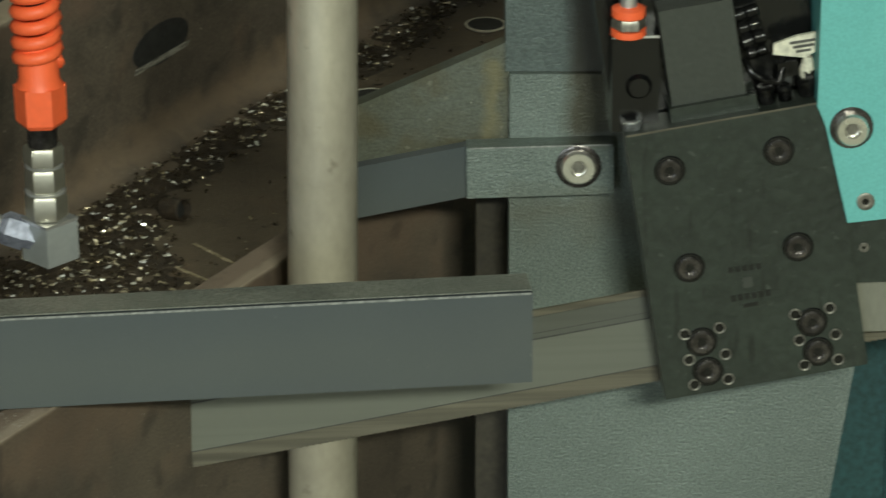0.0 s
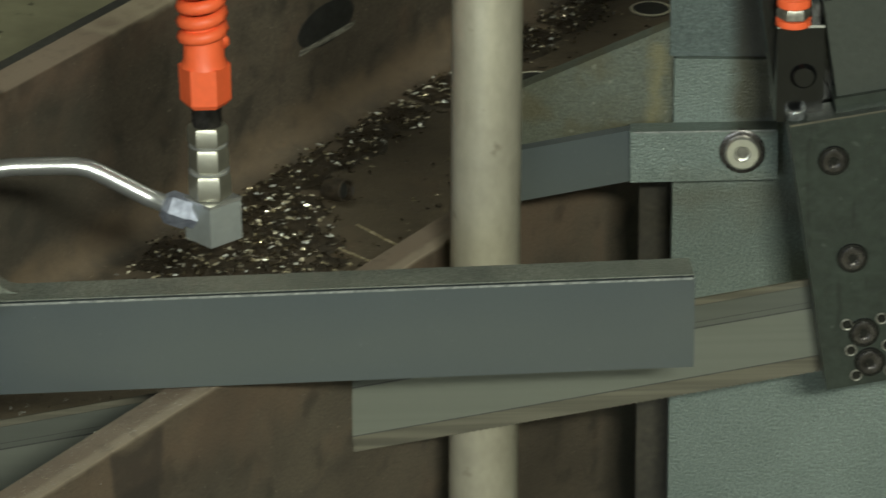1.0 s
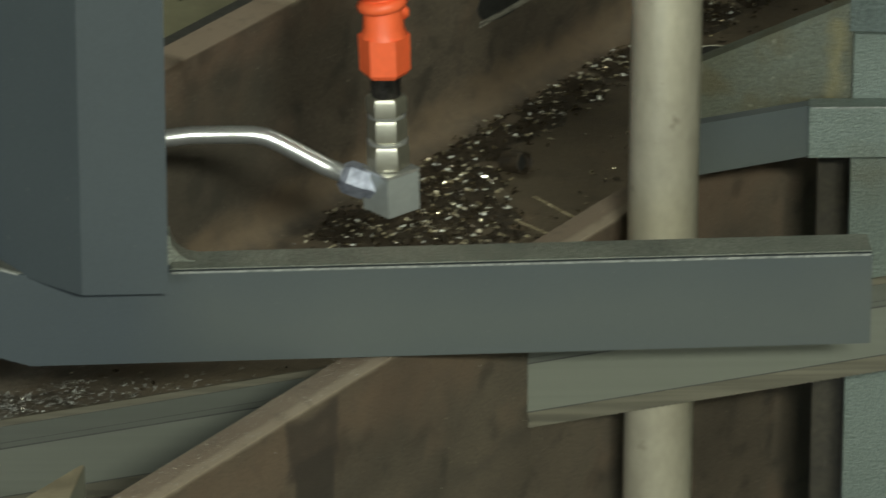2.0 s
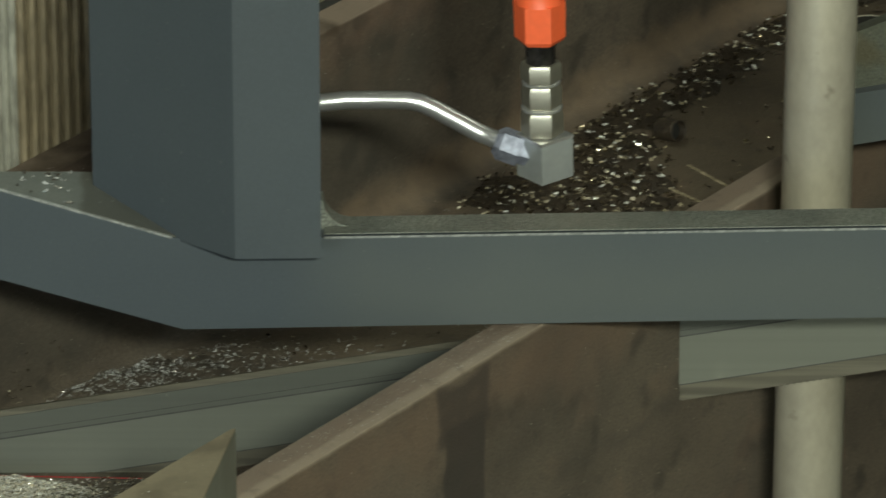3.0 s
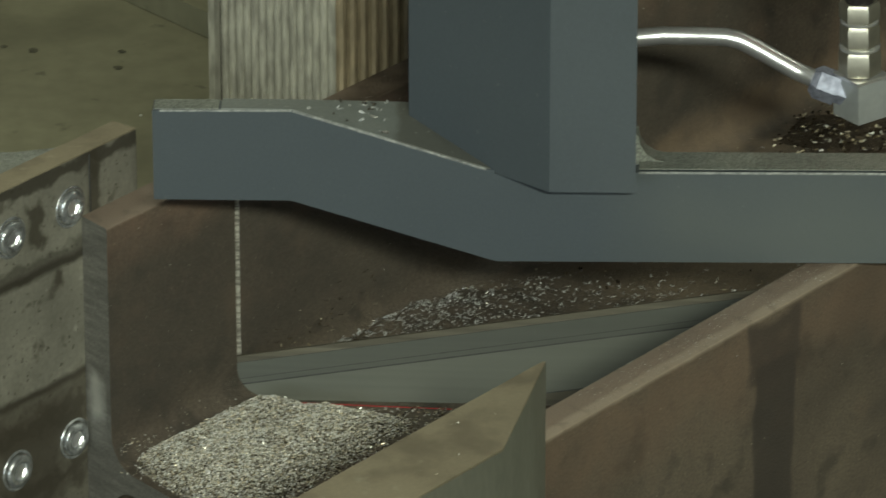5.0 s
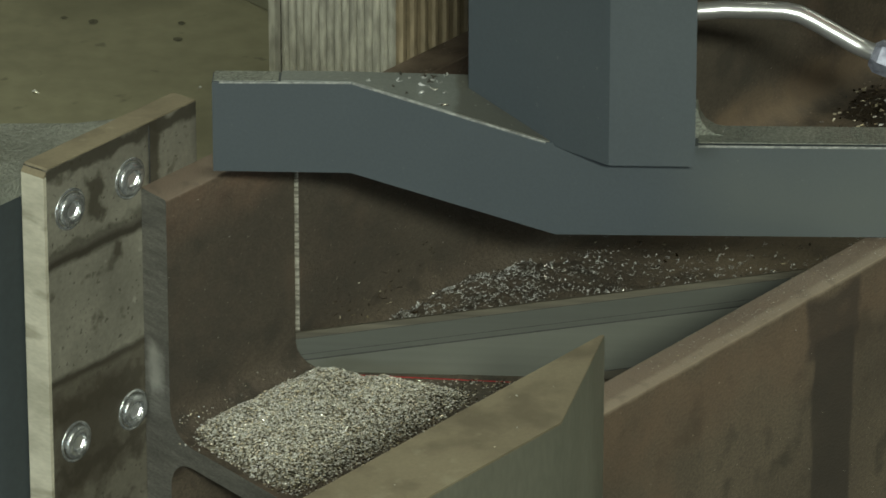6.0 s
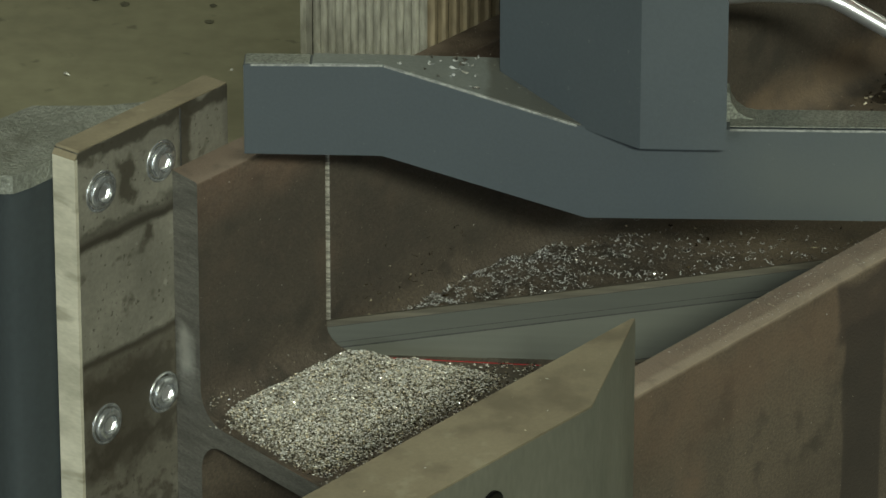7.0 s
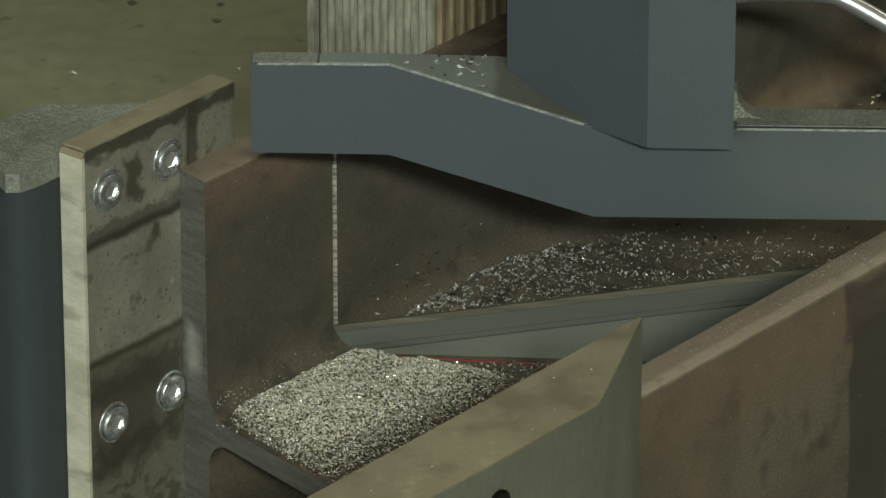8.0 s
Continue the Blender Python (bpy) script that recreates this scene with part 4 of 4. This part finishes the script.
for nm, sides, prof, mt_, lb in (
        ("collar", 20, [(0.0088, 0.064), (0.0092, 0.0655), (0.0092, 0.08)], GUNMETAL, "dark threaded collar"),
        ("upper_nut", 6, [(0.0105, 0.0525), (0.0125, 0.0535), (0.0125, 0.0622), (0.0115, 0.0645)], BRASSY, "nickel hexagon"),
        ("ring", 24, [(0.0105, 0.0505), (0.0118, 0.0512), (0.0118, 0.0524), (0.0105, 0.0528)], CHROME, "bright ring"),
        ("middle_hexagon", 6, [(0.0108, 0.036), (0.0122, 0.037), (0.0122, 0.0482), (0.0112, 0.0504)], BRASSY, "nickel hexagon"),
        ("ring", 24, [(0.0112, 0.0335), (0.0126, 0.0342), (0.0126, 0.0357), (0.0112, 0.036)], CHROME, "bright ring"),
        ("lower_hexagon", 6, [(0.0115, 0.0175), (0.013, 0.0185), (0.013, 0.0312), (0.012, 0.0334)], BRASSY, "nickel hexagon")):
    bm = bmesh.new()
    lathe(bm, prof, ang, sides)
    part(nm, bm, mt_, spray, lb)
bm = bmesh.new()
box(bm, -0.0122, 0.0122, -0.0122, 0.0122, -0.010, 0.0150, ang @ pose(0.001, 0, 0, 0, 0, 43))
part("elbow_block", bm, ELBOW, spray, "zinc elbow block", bevel=0.001)
bm = bmesh.new()
box(bm, -0.0126, 0.0126, -0.0126, 0.0126, 0.0152, 0.0172, ang @ pose(0.001, 0, 0, 0, 0, 43))
part("elbow_collar", bm, CHROME, spray, "bright rim of the elbow", bevel=0.0006)
bm = bmesh.new()
nd = Vector((-0.2677 + 0.2415, 0, 1.0402 - 1.031)).normalized()
nm = Matrix.Translation((-0.2475, 0, 1.0325)) @ nd.to_track_quat("Z", "Y").to_matrix().to_4x4()
lathe(bm, [(0.0085, 0.0), (0.0085, 0.006), (0.0105, 0.0062), (0.0105, 0.019), (0.007, 0.023)], nm, 6)
part("pipe_nut", bm, NUT, spray, "bright pipe nut", bevel=0.0006)
bm = bmesh.new()
pp = [(-0.262, 0, 1.0382), (-0.279, 0, 1.0452), (-0.296, 0, 1.0545), (-0.306, 0, 1.0598), (-0.314, 0, 1.0634), (-0.322, 0, 1.0648), (-0.335, 0, 1.0646), (-0.36, 0, 1.0636), (-0.42, -0.02, 1.0625), (-0.44, -0.06, 1.0625), (-0.442, -0.112, 1.0625)]
tube_path(bm, pp, 0.0056, 18)
part("bent_pipe", bm, CHROME, spray, "bent bright steel pipe", smooth=True)
bm = bmesh.new()
box(bm, -0.3, -0.18, 0.0, 0.4, 1.39, 1.41)
part("hose_bracket", bm, STEELDARK, spray)

# ------------------------------------------------------------------ swarf
def swarf(name, spots, material, m, label, size=(0.002, 0.006), width=0.0011, category="swarf", bends=3, arc=(1.0, 4.2)):
    """Many small curled chips at given (x, y, z) spots, as one object."""
    rng = random.Random(len(spots))
    verts, faces = [], []
    for x, y, z in spots:
        ln, w = rng.uniform(*size), width * rng.uniform(0.5, 1.4)
        q = Euler((rng.uniform(-1.2, 1.2), rng.uniform(-1.2, 1.2), rng.uniform(0, 6.28))).to_matrix()
        curl = rng.uniform(*arc)
        r = ln / curl
        i0 = len(verts)
        for k in range(bends + 1):
            a = curl * (k / bends - 0.5)
            for s in (-1, 1):
                v = q @ Vector((r * math.sin(a), s * w + 0.75 * w * k / bends, r * (1 - math.cos(a))))
                verts.append((x + v.x, y + v.y, z + abs(v.z) * 0.7 + 0.0003))
        for k in range(bends):
            a = i0 + 2 * k
            faces.append((a, a + 1, a + 3, a + 2))
    me = bpy.data.meshes.new(name)
    me.from_pydata(verts, [], faces)
    me.materials.append(material)
    ob = new(name, me)
    ob.matrix_world = m
    return tagged(ob, label, category, kind="stuff")


def mound(name, lo, hi, y0, y1, height, material, m, label, nx=60, ny=30):
    """A low bed of packed chips whose height follows height(x, y)."""
    bm = bmesh.new()
    g = []
    for i in range(nx + 1):
        row = []
        for j in range(ny + 1):
            y = y0 + (y1 - y0) * j / ny
            x = lo(y) + (hi(y) - lo(y)) * i / nx
            row.append(bm.verts.new((x, y, WEB - 0.002 + height(x, y))))
        g.append(row)
    for i in range(nx):
        for j in range(ny):
            bm.faces.new((g[i][j], g[i + 1][j], g[i + 1][j + 1], g[i][j + 1]))
    ob = part(name, bm, material, None, smooth=True)
    ob.matrix_world = m
    return tagged(ob, label, "swarf", kind="stuff")


def smooth01(a, b, v):
    t = min(1, max(0, (v - a) / (b - a)))
    return t * t * (3 - 2 * t)


def pile_h(x, y):
    """The bright pile on the short end of the web."""
    cut = KX(y) - 0.004 - 0.2 * max(0.0, 0.362 - y) - x
    h = 0.013 * smooth01(0.0, 0.03, cut) * smooth01(0, 0.02, x - ENDX(y) - 0.002) * smooth01(0.378, 0.345, y) * smooth01(0.256, 0.306, y + 0.006 * noise.noise(Vector((x * 30, 2, 5))))
    return h * (1 + 0.5 * noise.noise(Vector((x * 45, y * 45, 3)))) + (0.0012 * noise.noise(Vector((x * 260, y * 260, 1))) if h > 0.002 else 0)


def heap_h(x, y):
    """The heap behind the band, along the far fillet."""
    past = x - KX(y) - 0.006
    lump = 0.8 + 0.6 * noise.noise(Vector((x * 50, y * 50, 7)))
    dense = 0.0085 * smooth01(0.0, 0.03, past) * smooth01(0.24, 0.12, past) * smooth01(0.285, 0.345, y) * smooth01(0.378, 0.364, y)
    thin = 0.0044 * smooth01(0.0, 0.02, past) * smooth01(0.27, 0.08, past) * smooth01(0.03, 0.12, y) * smooth01(0.378, 0.36, y)
    return (dense + thin) * lump


def old_h(x, y):
    """Old oily chips farther along."""
    wide = math.exp(-((x - 0.52) / 0.085) ** 2)
    mid = 0.338 - 0.045 * wide
    return (0.0055 + 0.003 * wide) * math.exp(-((y - mid) / (0.022 + 0.036 * wide)) ** 2) * smooth01(0.42, 0.5, x) * smooth01(0.377, 0.35, y) * (0.8 + 0.9 * noise.noise(Vector((x * 45, y * 45, 11))))


rng = random.Random(5)
mound("swarf_pile", lambda y: ENDX(y) + 0.003, lambda y: KX(y) - 0.004, 0.1, 0.374, pile_h, SWARF_BED, BEAM, "bright packed pile of fresh steel chips on the web", 90, 70)
mound("swarf_heap", lambda y: KX(y) + 0.004, lambda y: KX(y) + 0.34, 0.26, 0.374, heap_h, BROWN, BEAM, "thin heap of grey steel chips behind the band")
mound("old_swarf", lambda y: 0.4, lambda y: 1.3, 0.12, 0.375, old_h, OLD_BED, BEAM, "dark oily bed of old chips on the web", 120, 50)


def scatter(count, x0, x1, y0, y1, height, power=1.0, limit=0.0009):
    out, tries = [], 0
    while len(out) < count and tries < count * 40:
        tries += 1
        x, y = rng.uniform(x0, x1), rng.uniform(y0, y1)
        h = height(x, y)
        if h > limit and rng.random() < (h / 0.012) ** power:
            out.append((x, y, WEB - 0.002 + h + rng.uniform(0, 0.0015)))
    return out


sprinkle = [(rng.uniform(-0.22, 0.01), 0.235 + 0.075 * rng.random() ** 0.7, WEB) for _ in range(2000)]
sprinkle = [p for p in sprinkle if ENDX(p[1]) + 0.003 < p[0] < KX(p[1]) - 0.012]
swarf("fresh_chips", sprinkle + scatter(21000, -0.25, 0.02, 0.23, 0.376, pile_h, 0.7, 0.0009), CHIP, BEAM, "bright glittering fresh steel chips", (0.0009, 0.0023), 0.0005)
swarf("near_side_chips", [(x, y, z + 0.001) for x, y, z in sprinkle if y < 0.285][:1100], CHIP_OLD, BEAM, "brown oily chips at the foot of the pile", (0.0012, 0.003), 0.0006)
swarf("fine_chips", scatter(7000, -0.25, 0.02, 0.23, 0.376, pile_h, 0.7, 0.0009), CHIP, BEAM, "fine glittering chips over the pile", (0.0006, 0.0015), 0.0004, arc=(0.5, 2.5))
swarf("heap_chips", scatter(4600, -0.06, 0.42, 0.04, 0.376, heap_h, 0.9, 0.0004), CHIP_BLUE, BEAM, "bright chips against the flange", (0.0012, 0.0032), 0.0004)
swarf("heap_curls", scatter(2000, -0.06, 0.42, 0.04, 0.376, heap_h, 0.7, 0.0004), CHIP_BLUE, BEAM, "bright wiry steel curls standing in the heap", (0.004, 0.009), 0.00028, bends=7, arc=(2.6, 5.6))
strewn = [(KX(y) + rng.uniform(0.02, 0.5) , y, WEB + 0.0006) for y in (rng.uniform(0.05, 0.35) for _ in range(620))]
swarf("strewn_curls", strewn, CHIP_BLUE, BEAM, "thin bright curls strewn over the web", (0.004, 0.010), 0.00028, bends=7, arc=(2.6, 5.6))
swarf("flange_lint", [(KX(0.37) + 0.02 + rng.uniform(0.0, 0.12), 0.3752, WEB + 0.012 + rng.expovariate(60)) for _ in range(46)], CHIP_OLD, BEAM, "dull wisps of swarf clinging to the flange", (0.003, 0.008), 0.0003, bends=5)
swarf("old_chips", scatter(1900, 0.4, 1.2, 0.12, 0.375, old_h, 0.8), CHIP_OLD, BEAM, "brown oily curled chips", (0.002, 0.0065), 0.0012, bends=4)
loose = [(rng.uniform(-0.05, 1.1), rng.uniform(0.06, 0.37), WEB) for _ in range(700)]
loose += [(KX(0.368) + rng.uniform(0.012, 0.12), 0.3755 - rng.expovariate(90), WEB + 0.012) for _ in range(8)]
loose = [p for p in loose if p[0] > KX(p[1]) + 0.006]
swarf("loose_chips", loose, CHIP_OLD, BEAM, "loose oily chips lying about the web", (0.003, 0.008), 0.0009)
swarf("sparse_bright_chips", scatter(260, 0.4, 1.2, 0.12, 0.375, old_h, 0.8), CHIP, BEAM, "a few bright chips among the old ones", (0.0026, 0.007), 0.0013, bends=4)
swarf("flange_dust", [(rng.uniform(-0.2, 0.2), rng.uniform(0.001, 0.023), 1.0) for _ in range(650)] + [(rng.uniform(0.05, 0.2), rng.uniform(0.377, 0.399), 1.0) for _ in range(40)], CHIP, BEAM, "bright dust of chips on the flange edges", (0.0004, 0.0011), 0.0003)
swarf("wall_specks", [(rng.uniform(-0.19, 0.95), 0.3757, rng.uniform(0.87, 0.995)) for _ in range(150)] + [(rng.uniform(-0.18, 0.3), -0.0006, rng.uniform(0.75, 0.99)) for _ in range(60)],
      CHIP, BEAM, "tiny bright specks of swarf stuck to the flanges", (0.0005, 0.0014), 0.0003)
swarf("corner_chips", [(ENDX(0.36) + 0.006 + rng.expovariate(45), 0.372 - rng.expovariate(160), WEB + 0.006 + rng.uniform(0, 0.01)) for _ in range(60)] + [(x, y, WEB + 0.0004) for x, y in ((rng.uniform(-0.2, -0.05), rng.uniform(0.345, 0.366)) for _ in range(130))],
      CHIP, BEAM, "bright chips caught along the fillet", (0.0009, 0.0024), 0.0004)
swarf("jaw_dust", [(rng.uniform(-0.6, -0.3), rng.uniform(-0.045, -0.004), 1.0493) for _ in range(14)], CHIP, BEAM, "few bright specks on the jaw top", (0.001, 0.002), 0.0005)
swarf("shelf_chips", [(x, rng.uniform(0.1, 0.95) * (0.0157 + 0.0813 * (x + 0.3285) / 0.1145), 1.0982 - 0.0358 * (x + 0.3285) / 0.1145) for x in (rng.triangular(-0.325, -0.262, -0.275) for _ in range(26))], CHIP_BLUE, ARM, "a few bright chips lying on the gusset", (0.003, 0.008), 0.0011)
spots = [(rng.uniform(-1.9, -0.5), rng.uniform(2.0, 4.2)) for _ in range(60)]
bm = bmesh.new()
for x, y in spots:
    r = rng.uniform(0.003, 0.008)
    vs = [bm.verts.new((x + r * rng.uniform(0.7, 1.2) * math.cos(a), y + r * rng.uniform(0.7, 1.2) * math.sin(a), 0.001)) for a in (0, 0.9, 1.8, 2.7, 3.6, 4.5, 5.4)]
    top = bm.verts.new((x, y, 0.003))
    for k in range(7):
        bm.faces.new((vs[k], vs[(k + 1) % 7], top))
tagged(part("floor_grime", bm, FLOOR_SPOT, None), "dark grime crumbs on the floor", "dirt", kind="stuff")
swarf("floor_chips", [(rng.uniform(-1.8, -0.6), rng.uniform(2.0, 4.0), 0.001) for _ in range(40)], CHIP, Matrix(), "bright chips fallen on the floor", (0.006, 0.012), 0.002)
channel = thing("floor_channel", pose(-1.089, 2.869, 0, 0, 0, -41.5), "dark steel channel with a pale lip lying on the floor", "channel")
bm = bmesh.new()
box(bm, -0.7, 0.2, 0.03, 0.3, 0.001, 0.05)
part("channel_body", bm, STEELDARK, channel, bevel=0.004)
bm = bmesh.new()
box(bm, -0.7, 0.2, 0.0, 0.029, 0.001, 0.03)
part("channel_lip", bm, FLOOR, channel, bevel=0.003)


# ------------------------------------------------------------------ what moves: the saw head sinks slowly
def motions():
    sink = [(0.0, 0.0), (1.0, 0.0025), (2.0, 0.005), (3.5, 0.0095), (5.0, 0.0138), (6.5, 0.0185), (7.25, 0.0215), (8.0, 0.0247)]
    walk(saw, [(t, Matrix.Translation((0, 0, -z)) @ SAW) for t, z in sink])


motions()
